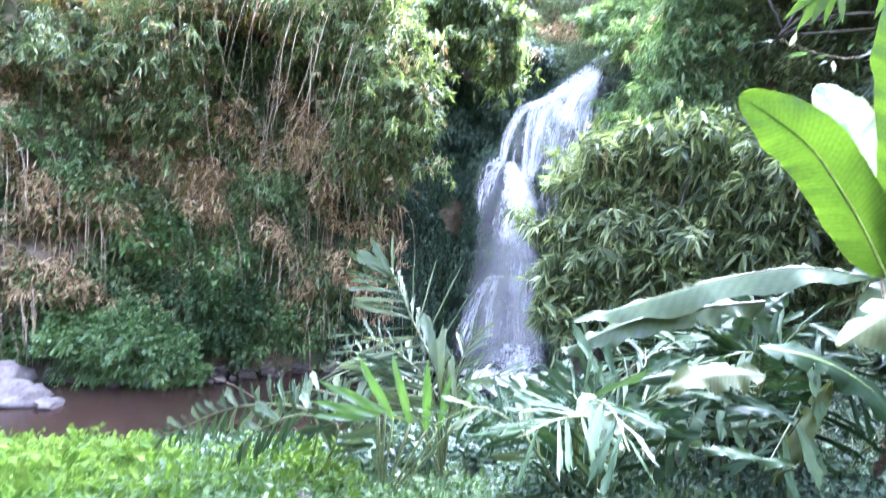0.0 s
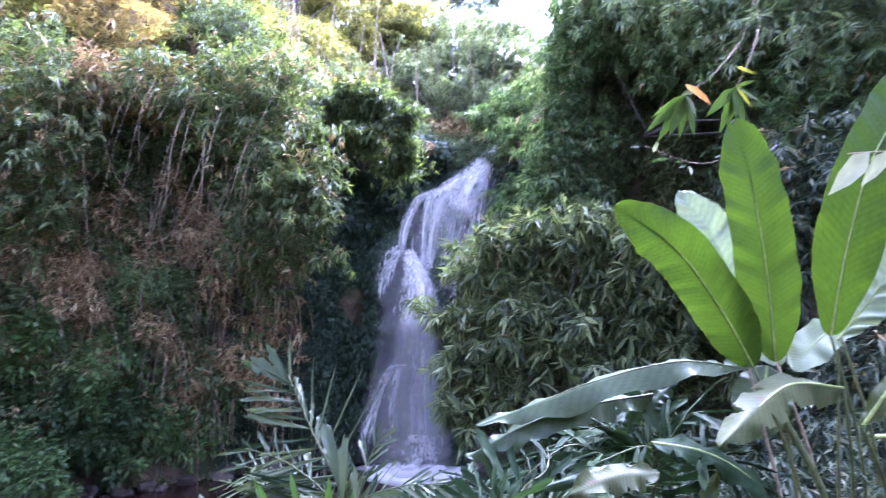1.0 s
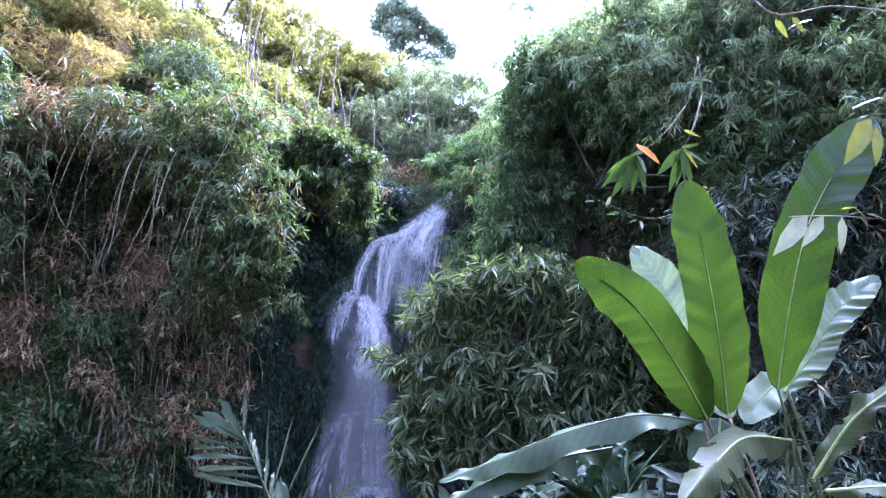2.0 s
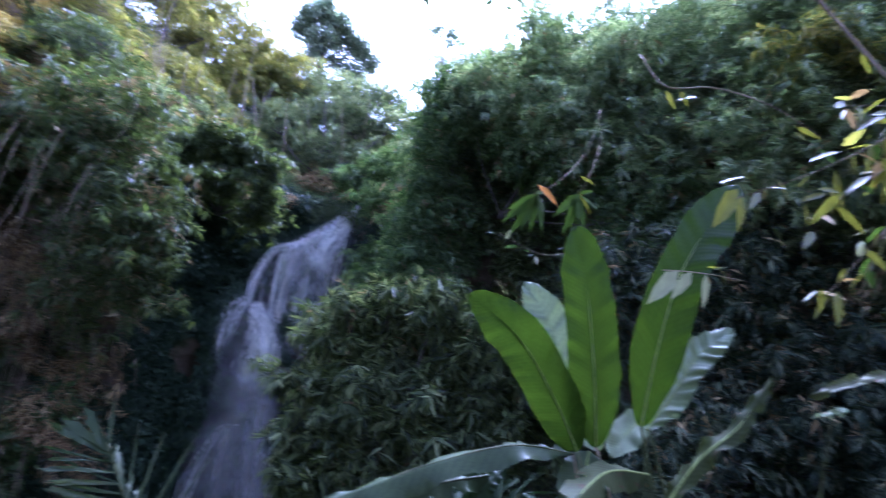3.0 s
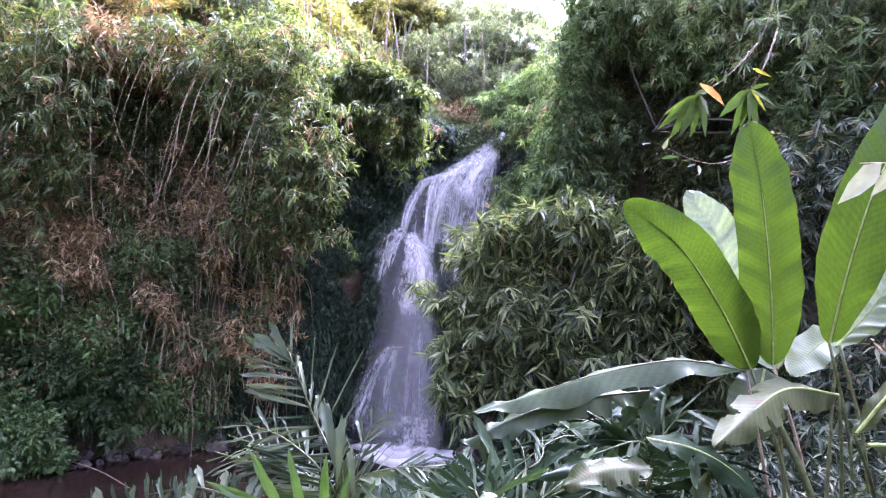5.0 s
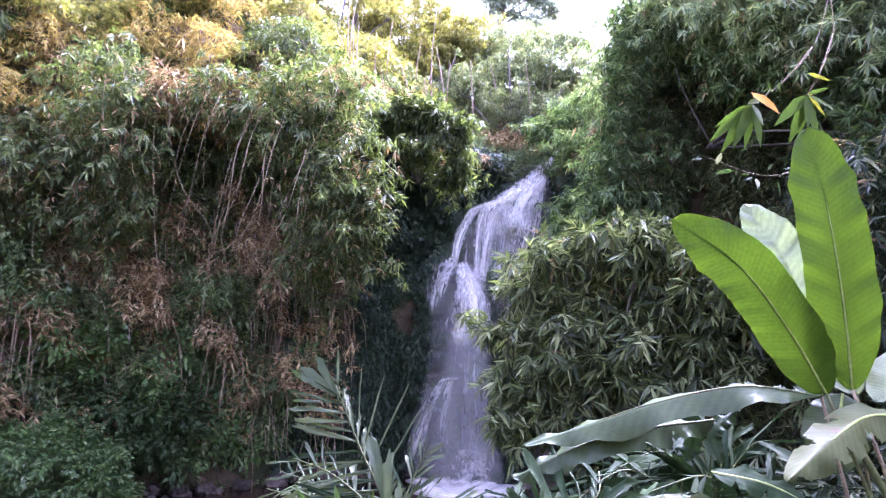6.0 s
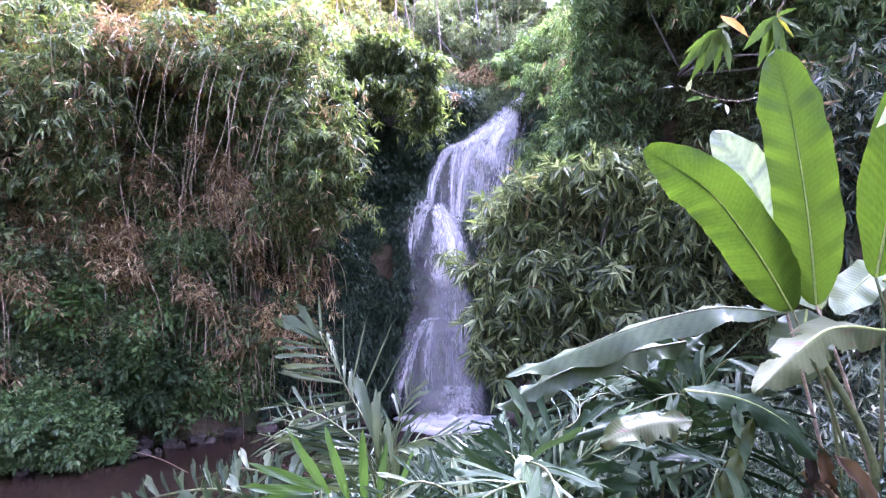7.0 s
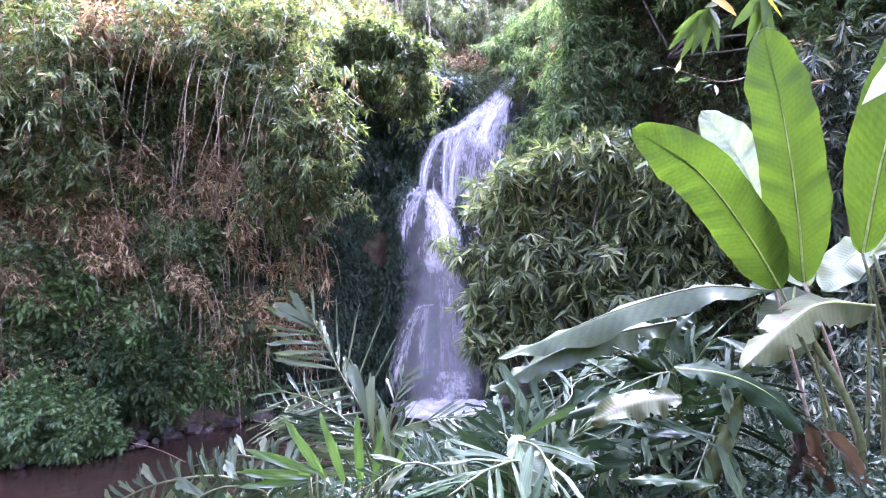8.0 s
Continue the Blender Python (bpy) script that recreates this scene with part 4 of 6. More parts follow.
shrub("bamboo_clump", "yellow-green bamboo arching over the rim of the gorge, coloured pale for haze", "bamboo", (5.2, 11.4, 6.8),
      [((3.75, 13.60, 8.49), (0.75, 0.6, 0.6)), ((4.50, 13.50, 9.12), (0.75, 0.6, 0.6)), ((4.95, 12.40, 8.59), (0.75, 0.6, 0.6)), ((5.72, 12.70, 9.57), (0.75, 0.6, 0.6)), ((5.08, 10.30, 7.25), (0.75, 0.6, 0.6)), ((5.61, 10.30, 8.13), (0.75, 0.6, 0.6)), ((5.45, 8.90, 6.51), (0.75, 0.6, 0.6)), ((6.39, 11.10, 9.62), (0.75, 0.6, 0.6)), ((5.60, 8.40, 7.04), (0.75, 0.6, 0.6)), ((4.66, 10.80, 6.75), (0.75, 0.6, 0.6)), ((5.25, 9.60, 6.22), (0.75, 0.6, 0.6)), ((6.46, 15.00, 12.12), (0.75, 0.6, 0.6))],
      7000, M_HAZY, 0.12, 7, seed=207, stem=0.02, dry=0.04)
shrub("bamboo_clump", "yellow-green bamboo arching over the rim of the gorge, coloured pale for haze", "bamboo", (7.2, 7.4, 5.0),
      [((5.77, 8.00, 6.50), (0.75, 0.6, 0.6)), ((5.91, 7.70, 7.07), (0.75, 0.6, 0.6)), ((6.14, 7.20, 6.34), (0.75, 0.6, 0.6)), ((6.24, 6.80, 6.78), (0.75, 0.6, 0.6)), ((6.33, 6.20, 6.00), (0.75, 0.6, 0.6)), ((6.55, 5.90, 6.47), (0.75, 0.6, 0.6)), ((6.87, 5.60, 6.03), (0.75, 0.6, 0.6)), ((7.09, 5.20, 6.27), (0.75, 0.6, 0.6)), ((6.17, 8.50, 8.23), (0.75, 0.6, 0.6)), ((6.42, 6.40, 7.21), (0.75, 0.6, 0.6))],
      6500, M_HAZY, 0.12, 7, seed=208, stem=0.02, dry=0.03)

# the tall leafy column right of the fall, and the dome of bamboo above the dark hollow
shrub("bamboo_clump", "tall column of drooping green bamboo at the edge of the hollow", "bamboo", (3.22, 12.20, 3.48),
      [((2.98, 11.70, 6.85), (0.42, 0.5, 0.55)), ((2.89, 11.60, 5.99), (0.38, 0.5, 0.6)), ((2.84, 11.50, 5.17), (0.36, 0.5, 0.6)), ((2.78, 11.40, 4.38), (0.36, 0.5, 0.6)), ((2.71, 11.30, 3.61), (0.4, 0.5, 0.5)), ((3.30, 11.50, 7.18), (0.5, 0.5, 0.5)), ((2.51, 11.40, 3.37), (0.35, 0.4, 0.4)), ((3.23, 11.40, 3.98), (0.3, 0.4, 0.6))],
      5200, M_SIDE, 0.17, 6, seed=218, stem=0.02, dry=0.03)
shrub("bamboo_clump", "dark green dome of bamboo over the shaded hollow", "bamboo", (4.22, 11.20, 4.72),
      [((3.60, 11.20, 6.65), (0.5, 0.5, 0.5)), ((4.29, 10.50, 6.15), (0.55, 0.5, 0.5)), ((4.86, 9.80, 5.77), (0.55, 0.5, 0.5)), ((5.26, 8.90, 5.04), (0.55, 0.5, 0.6)), ((4.94, 9.80, 5.15), (0.45, 0.4, 0.4)), ((5.33, 8.30, 4.00), (0.5, 0.5, 0.6)), ((4.42, 10.60, 5.68), (0.35, 0.35, 0.35)), ((5.70, 7.80, 4.31), (0.5, 0.5, 0.6))],
      4600, M_SIDE, 0.16, 7, seed=219, stem=0.02, dry=0.05)
# upper part of the dome in lighter leaves, haze painted by colour
shrub("bamboo_clump", "feathery bamboo crowning the dome over the hollow, coloured pale for haze", "bamboo", (4.79, 11.00, 5.33),
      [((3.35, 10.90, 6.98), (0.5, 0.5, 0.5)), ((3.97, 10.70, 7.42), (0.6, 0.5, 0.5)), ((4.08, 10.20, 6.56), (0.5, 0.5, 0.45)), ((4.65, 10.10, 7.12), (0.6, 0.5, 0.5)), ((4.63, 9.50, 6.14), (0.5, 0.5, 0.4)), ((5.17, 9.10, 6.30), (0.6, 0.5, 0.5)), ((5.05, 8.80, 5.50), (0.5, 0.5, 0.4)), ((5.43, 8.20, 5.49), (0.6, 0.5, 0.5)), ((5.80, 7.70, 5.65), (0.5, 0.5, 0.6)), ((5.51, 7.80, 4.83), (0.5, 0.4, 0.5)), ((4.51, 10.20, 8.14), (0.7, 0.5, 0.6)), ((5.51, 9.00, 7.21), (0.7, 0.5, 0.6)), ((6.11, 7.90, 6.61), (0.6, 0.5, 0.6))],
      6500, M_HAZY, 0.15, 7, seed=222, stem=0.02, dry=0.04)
shrub("fern_clump", "leafy plants beside the top of the waterfall", "plant", (2.53, 14.20, 3.79),
      [((2.43, 14.20, 5.51), (0.4, 0.4, 0.45)), ((2.86, 14.00, 5.48), (0.4, 0.4, 0.5)), ((2.23, 14.00, 4.13), (0.3, 0.35, 0.35)), ((2.67, 13.60, 4.32), (0.4, 0.4, 0.4)), ((2.20, 13.20, 3.48), (0.4, 0.4, 0.35)), ((2.53, 14.60, 6.63), (0.5, 0.4, 0.45)), ((1.76, 15.00, 6.29), (0.5, 0.4, 0.35))],
      2200, M_SIDE, 0.17, 6, seed=220, stem=0.015)

shrub("bamboo_clump", "yellow-green bamboo sprays hanging over the steep bank", "bamboo", (8.13, 5.60, 4.20),
      [((5.82, 5.60, 5.78), (0.3, 0.3, 0.16)), ((6.21, 5.40, 5.56), (0.32, 0.3, 0.16)), ((6.74, 5.30, 5.91), (0.32, 0.3, 0.2)), ((7.18, 5.20, 5.57), (0.3, 0.3, 0.18)), ((6.73, 5.50, 6.54), (0.4, 0.3, 0.2)), ((7.34, 5.10, 6.16), (0.3, 0.3, 0.2)), ((6.88, 5.20, 5.05), (0.2, 0.2, 0.12))],
      900, M_RIDGE, 0.15, 6, seed=223, stem=0.012)

# unseen bamboo high over the bank, added to keep the sun off the palms
over_r = np.random.default_rng(217)
shrub("bamboo_clump", "unseen bamboo added high over the bank to shade the palms", "bamboo", (0.5, -6.5, 0.3),
      [((over_r.uniform(-1.2, 3.2), over_r.uniform(7.9, 10.9), over_r.uniform(9.4, 10.4)), (0.75, 0.75, 0.3)) for _ in range(22)],
      6000, M_BAMBOO, 0.2, 6, seed=217, stem=0.03, wide=1.5)

# added bamboo roof, out of sight, that cuts sky light on the foreground
shrub("bamboo_clump", "unseen bamboo roof added over the path to darken the near bank", "bamboo", (3.0, -4.5, 0.3),
      [((over_r.uniform(-5.0, 3.6), over_r.uniform(-4.0, 6.0), over_r.uniform(7.0, 8.4)), (1.0, 1.0, 0.35)) for _ in range(36)],
      6000, M_BAMBOO, 0.24, 6, seed=221, stem=0.03, wide=1.5)

# bamboo and shrubs on the slope over the waterfall, coloured as if sunlit and hazy
shrub("bamboo_clump", "bamboo on the slope above the waterfall, sunlight put into its yellow-green", "bamboo", (-1.07, 17.00, 7.12),
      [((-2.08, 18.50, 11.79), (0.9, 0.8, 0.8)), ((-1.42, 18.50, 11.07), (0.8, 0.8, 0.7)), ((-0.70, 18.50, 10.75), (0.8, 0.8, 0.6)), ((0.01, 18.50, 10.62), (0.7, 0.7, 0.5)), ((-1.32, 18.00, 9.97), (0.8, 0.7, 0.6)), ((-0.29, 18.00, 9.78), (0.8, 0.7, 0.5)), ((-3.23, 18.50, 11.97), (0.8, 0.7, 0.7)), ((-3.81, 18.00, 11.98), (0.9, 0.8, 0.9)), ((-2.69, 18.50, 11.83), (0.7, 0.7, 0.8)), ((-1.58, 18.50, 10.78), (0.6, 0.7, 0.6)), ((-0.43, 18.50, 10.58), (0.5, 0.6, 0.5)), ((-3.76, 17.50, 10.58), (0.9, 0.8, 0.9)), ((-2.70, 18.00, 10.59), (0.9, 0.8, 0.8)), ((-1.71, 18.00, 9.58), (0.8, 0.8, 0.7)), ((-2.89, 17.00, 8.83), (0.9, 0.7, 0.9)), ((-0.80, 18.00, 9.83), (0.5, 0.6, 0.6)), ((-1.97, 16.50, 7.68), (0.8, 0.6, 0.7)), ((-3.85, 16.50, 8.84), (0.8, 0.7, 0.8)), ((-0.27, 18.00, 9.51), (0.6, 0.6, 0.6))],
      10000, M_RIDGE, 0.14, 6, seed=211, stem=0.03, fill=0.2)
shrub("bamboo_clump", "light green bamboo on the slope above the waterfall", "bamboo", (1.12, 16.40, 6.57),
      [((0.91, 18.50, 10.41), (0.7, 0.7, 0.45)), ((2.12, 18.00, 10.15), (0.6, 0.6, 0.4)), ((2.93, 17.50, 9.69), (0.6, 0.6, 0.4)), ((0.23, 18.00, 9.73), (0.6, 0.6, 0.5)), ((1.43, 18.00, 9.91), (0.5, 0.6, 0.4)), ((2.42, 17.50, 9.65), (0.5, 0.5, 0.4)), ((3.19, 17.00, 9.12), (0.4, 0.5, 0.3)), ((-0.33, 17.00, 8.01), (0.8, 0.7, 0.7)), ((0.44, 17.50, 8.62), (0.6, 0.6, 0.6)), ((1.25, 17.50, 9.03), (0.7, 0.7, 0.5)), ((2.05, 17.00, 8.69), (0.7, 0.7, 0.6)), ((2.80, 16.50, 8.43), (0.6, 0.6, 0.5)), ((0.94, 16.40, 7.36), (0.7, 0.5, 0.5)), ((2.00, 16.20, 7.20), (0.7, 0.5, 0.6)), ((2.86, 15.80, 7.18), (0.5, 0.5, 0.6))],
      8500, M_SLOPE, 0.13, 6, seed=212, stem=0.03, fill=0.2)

# slender bare stems standing on the slope over the waterfall
stem_r = np.random.default_rng(230)
for i in range(26):
    az = stem_r.uniform(-15, 6)
    z = stem_r.uniform(5.9, 7.6)
    foot = wall_points(np.array([az]), np.array([z]))[0]
    tall, lean = stem_r.uniform(1.0, 2.6), stem_r.normal() * 0.2
    line = bend([(0, 0.1, -0.2), (lean * 0.3, -0.35, tall * 0.5), (lean, -0.45, tall)], 9)
    stem = new("bare_stem", mesh_np("bare_stem", *tube_arrays(line, [0.022, 0.016, 0.008], 5, 0.1, i), M_DRYSTEM))
    stem.matrix_world = Matrix.Translation(foot)
    tagged(stem, "slender pale bare stem on the slope above the waterfall", "stem", "stems on the slope")

# ridge trees
def ridge_tree(az, R, base_z, height, width, n, mat, seed, label, lobes=14, size=0.17):
    a = math.radians(az)
    x, y = EYE_XY[0] + R * math.sin(a), EYE_XY[1] + R * math.cos(a)
    r = np.random.default_rng(seed)
    L = []
    for i in range(lobes):
        h = base_z + height * (0.35 + 0.6 * (i + 0.5) / lobes)
        L.append(((x + r.uniform(-1, 1) * width * 0.8, y + r.uniform(-1, 1) * width * 0.6, h + r.normal() * 0.15 * height), tuple(width * r.uniform(0.15, 0.34, 3) * (1, 1, 1.3))))
    shrub("tree", label, "tree", (x, y, base_z), L, n, mat, size, 6, seed=seed, stem=0.05, group="trees on the ridge", fill=0.3)


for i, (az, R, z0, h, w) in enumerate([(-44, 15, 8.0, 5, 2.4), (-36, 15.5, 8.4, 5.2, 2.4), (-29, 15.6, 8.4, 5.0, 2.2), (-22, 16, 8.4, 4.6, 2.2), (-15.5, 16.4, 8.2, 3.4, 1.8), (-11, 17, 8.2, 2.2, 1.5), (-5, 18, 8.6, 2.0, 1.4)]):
    ridge_tree(az, R, z0, h, w, 2300, M_RIDGE, 301 + i, "small tree on the ridge, sunlight put into its yellow-green leaves")
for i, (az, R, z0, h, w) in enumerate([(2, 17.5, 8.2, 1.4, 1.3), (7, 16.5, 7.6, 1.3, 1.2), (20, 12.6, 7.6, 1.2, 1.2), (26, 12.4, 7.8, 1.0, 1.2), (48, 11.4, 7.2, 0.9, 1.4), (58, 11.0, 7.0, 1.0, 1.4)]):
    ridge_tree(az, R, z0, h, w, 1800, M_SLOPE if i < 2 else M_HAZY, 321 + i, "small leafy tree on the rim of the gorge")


def tall_tree():
    base = np.array((0.82, 22.00, 10.09)) - np.array((0, 0, 2.0))
    root = thing("tree", base, "tall slender tree on the hilltop, its patchy crown coloured for haze", "tree")
    top = np.array((0.69, 22.00, 15.15))
    trunk = bend([(0, 0, 0), (top - base) * 0.5 + (-0.15, 0, 0), top - base], 14)
    pieces = [tube_arrays(trunk, [0.2, 0.16, 0.07], 8, 0.04, 1)]
    r = np.random.default_rng(77)
    lobes = []
    for px, s in (((0.18, 22.00, 14.88), 0.6), ((-0.25, 22.00, 14.15), 0.4), ((1.08, 22.00, 14.64), 0.6), ((0.45, 21.80, 13.62), 0.6), ((1.95, 22.00, 13.89), 0.5), ((2.45, 22.00, 13.41), 0.4), ((1.87, 22.00, 12.78), 0.45), ((0.14, 21.80, 12.82), 0.4), ((1.18, 22.00, 13.09), 0.35), ((1.55, 22.00, 11.99), 0.35),
                  ((0.49, 22.00, 11.96), 0.45), ((0.30, 22.00, 11.11), 0.35), ((0.85, 22.00, 10.89), 0.4), ((0.46, 22.00, 15.21), 0.4), ((1.40, 22.20, 14.11), 0.5)):
        c = np.array(px) - base
        lobes.append((c, (s, s, s * 0.8)))
        j = trunk[np.argmin(np.abs(trunk[:, 2] - (c[2] - 0.7)))]
        pieces.append(tube_arrays(bend([j, (j + c) / 2 + (0, 0, 0.12), c], 7), [0.05, 0.015], 5, 0.05, 2))
    part("trunk", mesh_np("trunk", *join(pieces), M_BARK), root)
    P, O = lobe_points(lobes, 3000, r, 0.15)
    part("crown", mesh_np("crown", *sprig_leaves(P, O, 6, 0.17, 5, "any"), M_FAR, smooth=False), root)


tall_tree()
shrub("tree", "sparse small tree standing out against the sky", "tree", (3.99, 15.00, 8.04),
      [((3.32, 15.00, 10.87), (0.3, 0.3, 0.28)), ((3.90, 15.00, 10.68), (0.3, 0.3, 0.25)), ((3.64, 15.00, 10.01), (0.28, 0.3, 0.25)), ((4.31, 15.00, 9.76), (0.3, 0.3, 0.3)), ((3.89, 15.00, 9.08), (0.35, 0.3, 0.3)), ((3.41, 15.00, 9.21), (0.2, 0.2, 0.25)), ((4.65, 14.60, 9.81), (0.4, 0.4, 0.3))], 620, M_FAR, 0.16, 6, seed=340, stem=0.02, fill=0.1)
shrub("tree", "sparse bamboo standing out against the sky", "tree", (-0.74, 18.00, 8.77),
      [((-1.02, 18.00, 10.54), (0.3, 0.3, 0.6)), ((-0.40, 18.00, 9.76), (0.6, 0.5, 0.5)), ((-1.37, 18.00, 9.71), (0.5, 0.5, 0.5))], 620, M_RIDGE, 0.2, 6, seed=341, stem=0.03, fill=0.1)

# hanging stems on the left wall
VINES = [
    ((-5.40, 10.85, 4.89), (-5.32, 11.05, 3.08), (-5.29, 11.35, 2.11), 0.028), ((-5.08, 10.75, 4.72), (-4.83, 10.95, 3.62), (-4.37, 11.15, 2.98), 0.014), ((-3.47, 10.45, 4.30), (-3.65, 10.55, 3.42), (-3.99, 10.85, 2.83), 0.016),
    ((-3.02, 10.35, 4.17), (-3.19, 10.35, 3.19), (-3.58, 10.65, 2.48), 0.018), ((-3.18, 10.45, 4.11), (-3.16, 10.45, 3.30), (-3.33, 10.75, 2.53), 0.014), ((-2.54, 10.25, 3.65), (-2.74, 10.35, 3.01), (-3.15, 10.65, 2.47), 0.014),
    ((-2.47, 10.25, 3.34), (-2.52, 10.35, 2.83), (-2.84, 10.65, 2.22), 0.010), ((-3.26, 10.35, 3.46), (-3.46, 10.35, 2.85), (-3.74, 10.75, 1.98), 0.012), ((-3.72, 10.55, 4.15), (-3.81, 10.65, 3.26), (-3.95, 10.85, 2.69), 0.020),
    ((-5.63, 10.35, 4.41), (-5.81, 10.65, 3.30), (-6.31, 11.25, 1.65), 0.012), ((-5.44, 10.65, 4.68), (-5.60, 10.85, 4.09), (-5.67, 11.05, 2.98), 0.022), ((-5.84, 10.05, 5.10), (-5.89, 10.35, 3.78), (-6.28, 10.75, 2.67), 0.012),
    ((-6.95, 10.75, 1.61), (-6.60, 11.05, 1.75), (-6.09, 11.05, 2.22), 0.010), ((-2.87, 10.45, 2.85), (-2.73, 10.55, 2.50), (-2.43, 10.75, 2.33), 0.009), ((-4.80, 10.75, 4.51), (-5.05, 10.85, 3.60), (-5.91, 11.05, 2.99), 0.009), ((-4.21, 10.95, 2.47), (-3.69, 10.75, 2.63), (-3.05, 10.45, 3.30), 0.010),
]
vr = np.random.default_rng(90)
for i in range(8):
    x, z = vr.uniform(-4.4, -2.0), vr.uniform(3.3, 4.8)
    s = vr.uniform(-1.1, 0.2)
    VINES.append(((x, 10.2, z), (x + s * 0.45, 10.3, z - 0.9), (x + s, 10.6, z - vr.uniform(1.4, 2.6)), vr.uniform(0.005, 0.012)))
for i in range(8):
    x, z = vr.uniform(-8.0, -4.8), vr.uniform(2.5, 5.2)
    s = vr.uniform(-0.4, 0.4)
    VINES.append(((x, 10.4, z), (x + s * 0.4, 10.5, z - 0.8), (x + s, 10.9, z - vr.uniform(1.2, 2.8)), vr.uniform(0.006, 0.012)))
for i, (a, b, c, rad) in enumerate(VINES):
    a, b, c = np.array(a), np.array(b), np.array(c)
    d = a - b
    line = bend([(0.02, 0.3, 0.6), (0, 0.0, 0), b - a, c - a, c - a + (0.0, 0.4, -0.5)], 20)
    vine = new("hanging_stem", mesh_np("hanging_stem", *tube_arrays(line, [rad * 0.36, rad * 0.38, rad * 0.22], 6, 0.15, i), M_DRYSTEM))
    vine.matrix_world = Matrix.Translation(a)
    tagged(vine, "dry pale brown stem hanging down the cliff", "stem", "hanging stems")

# fine roots and dead stalks over the earth cliff
def root_mat(n, seed):
    r = np.random.default_rng(seed)
    pieces = []
    az, z = r.uniform(-50, -12, n), r.uniform(-0.8, 5.0, n)
    P, I = wall_points(az, z), inward(az)
    for i in range(n):
        L = r.uniform(0.35, 1.7)
        s = r.normal() * 0.22 * L
        p = P[i] + I[i] * 0.02
        end = P[i] + I[i] * r.uniform(0.1, 0.45) + (s, 0, -L)
        pieces.append(tube_arrays(bend([p, (p + end) / 2 + I[i] * 0.15 + (s * 0.2, 0, 0.12 * L), end], 6), [r.uniform(0.005, 0.013), 0.004], 4, 0.1, i))
    return join(pieces)


tagged(new("hanging_roots", mesh_np("hanging_roots", *root_mat(640, 95), M_DRYSTEM)), "thin brown roots and dead stalks hanging over the earth cliff", "roots", kind="stuff")

# tufts of dead leaves
for i, (place, size) in enumerate([((-5.54, 11.70, 2.05), 0.3), ((-6.40, 11.60, 0.54), 0.35), ((-6.64, 11.50, 0.05), 0.3), ((-5.23, 11.00, 5.17), 0.3), ((-6.20, 11.80, 2.28), 0.25), ((-5.36, 10.90, 5.52), 0.35)]):
    r = np.random.default_rng(400 + i)
    n = 130
    P = r.normal(size=(n, 3)) * size * 0.5
    V, F = sprig_leaves(P, np.tile((0, -1.0, 0.1), (n, 1)), 3, 0.2, 410 + i, "bamboo")
    tuft = new("dead_tuft", mesh_np("dead_tuft", V, F, M_DRY, smooth=False))
    tuft.matrix_world = Matrix.Translation(place)
    tagged(tuft, "tuft of dead brown leaves caught on the cliff", "dead leaves", "dead tufts", "stuff")

# ---- stream side ----
def rock(place, size, mat, seed, label, squash=0.6):
    bm = bmesh.new()
    bmesh.ops.create_icosphere(bm, subdivisions=3 if size > 0.35 else 2, radius=1)
    off = Vector((seed * 3.1, seed * 1.7, 0))
    for v in bm.verts:
        n = v.co.normalized()
        v.co *= 1 + 0.55 * noise.noise(n * 1.3 + off) + 0.25 * noise.noise(n * 3.4 + off) + 0.05 * noise.noise(n * 8 + off)
        v.co.x, v.co.y, v.co.z = v.co.x * size, v.co.y * size * 0.85, v.co.z * size * squash
    me = bpy.data.meshes.new("rock")
    bm.to_mesh(me)
    bm.free()
    for p in me.polygons:
        p.use_smooth = size > 0.35
    me.materials.append(mat)
    ob = new("rock", me)
    ob.matrix_world = Matrix.Translation(place) @ Matrix.Rotation(seed * 1.3, 4, "Z")
    return tagged(ob, label, "rock", "rocks at the stream")


for i, (x, y, s) in enumerate([(-7.6, 9.0, 0.75), (-6.9, 9.0, 0.45), (-8.4, 9.1, 0.7), (-6.3, 8.9, 0.22), (-7.2, 8.5, 0.3), (-6.4, 7.3, 0.42), (-7.0, 7.4, 0.5), (-5.8, 7.2, 0.24), (-7.8, 8.3, 0.4)]):
    rock((x, y, WATER_Z + s * 0.15), s, M_ROCK, i + 1, "pale weathered rock lying at the water's edge", 0.42)
for i, (x, y, s) in enumerate([(-5.75, 10.25, 0.16), (-5.2, 11.0, 0.2), (-4.95, 11.35, 0.26), (-4.5, 11.5, 0.2), (-4.2, 11.8, 0.24), (-5.35, 11.3, 0.28), (-3.7, 12.2, 0.24), (-6.1, 10.05, 0.15), (-3.2, 12.6, 0.3), (-2.2, 12.9, 0.34), (1.6, 13.1, 0.4), (-1.3, 13.3, 0.3), (-5.0, 10.7, 0.12), (-4.75, 11.0, 0.15), (-5.5, 10.6, 0.13), (-4.6, 11.2, 0.1), (-4.35, 11.45, 0.13), (-5.1, 10.85, 0.09), (-3.95, 11.75, 0.12), (-4.85, 10.85, 0.1)]):
    rock((x, y, WATER_Z + s * 0.18), s * 0.72, M_ROCKDARK, i + 21, "brown wet rock at the foot of the cliff", 0.75)
for i, (x, y, s) in enumerate([(-0.7, 4.5, 0.16), (-1.0, 5.2, 0.16), (-0.35, 4.25, 0.13)]):
    rock((x, y, float(ground_z(np.array(x), np.array(y))) + s * 0.3), s, M_ROCKDARK, i + 51, "pale rock among the ferns on the bank", 0.7)
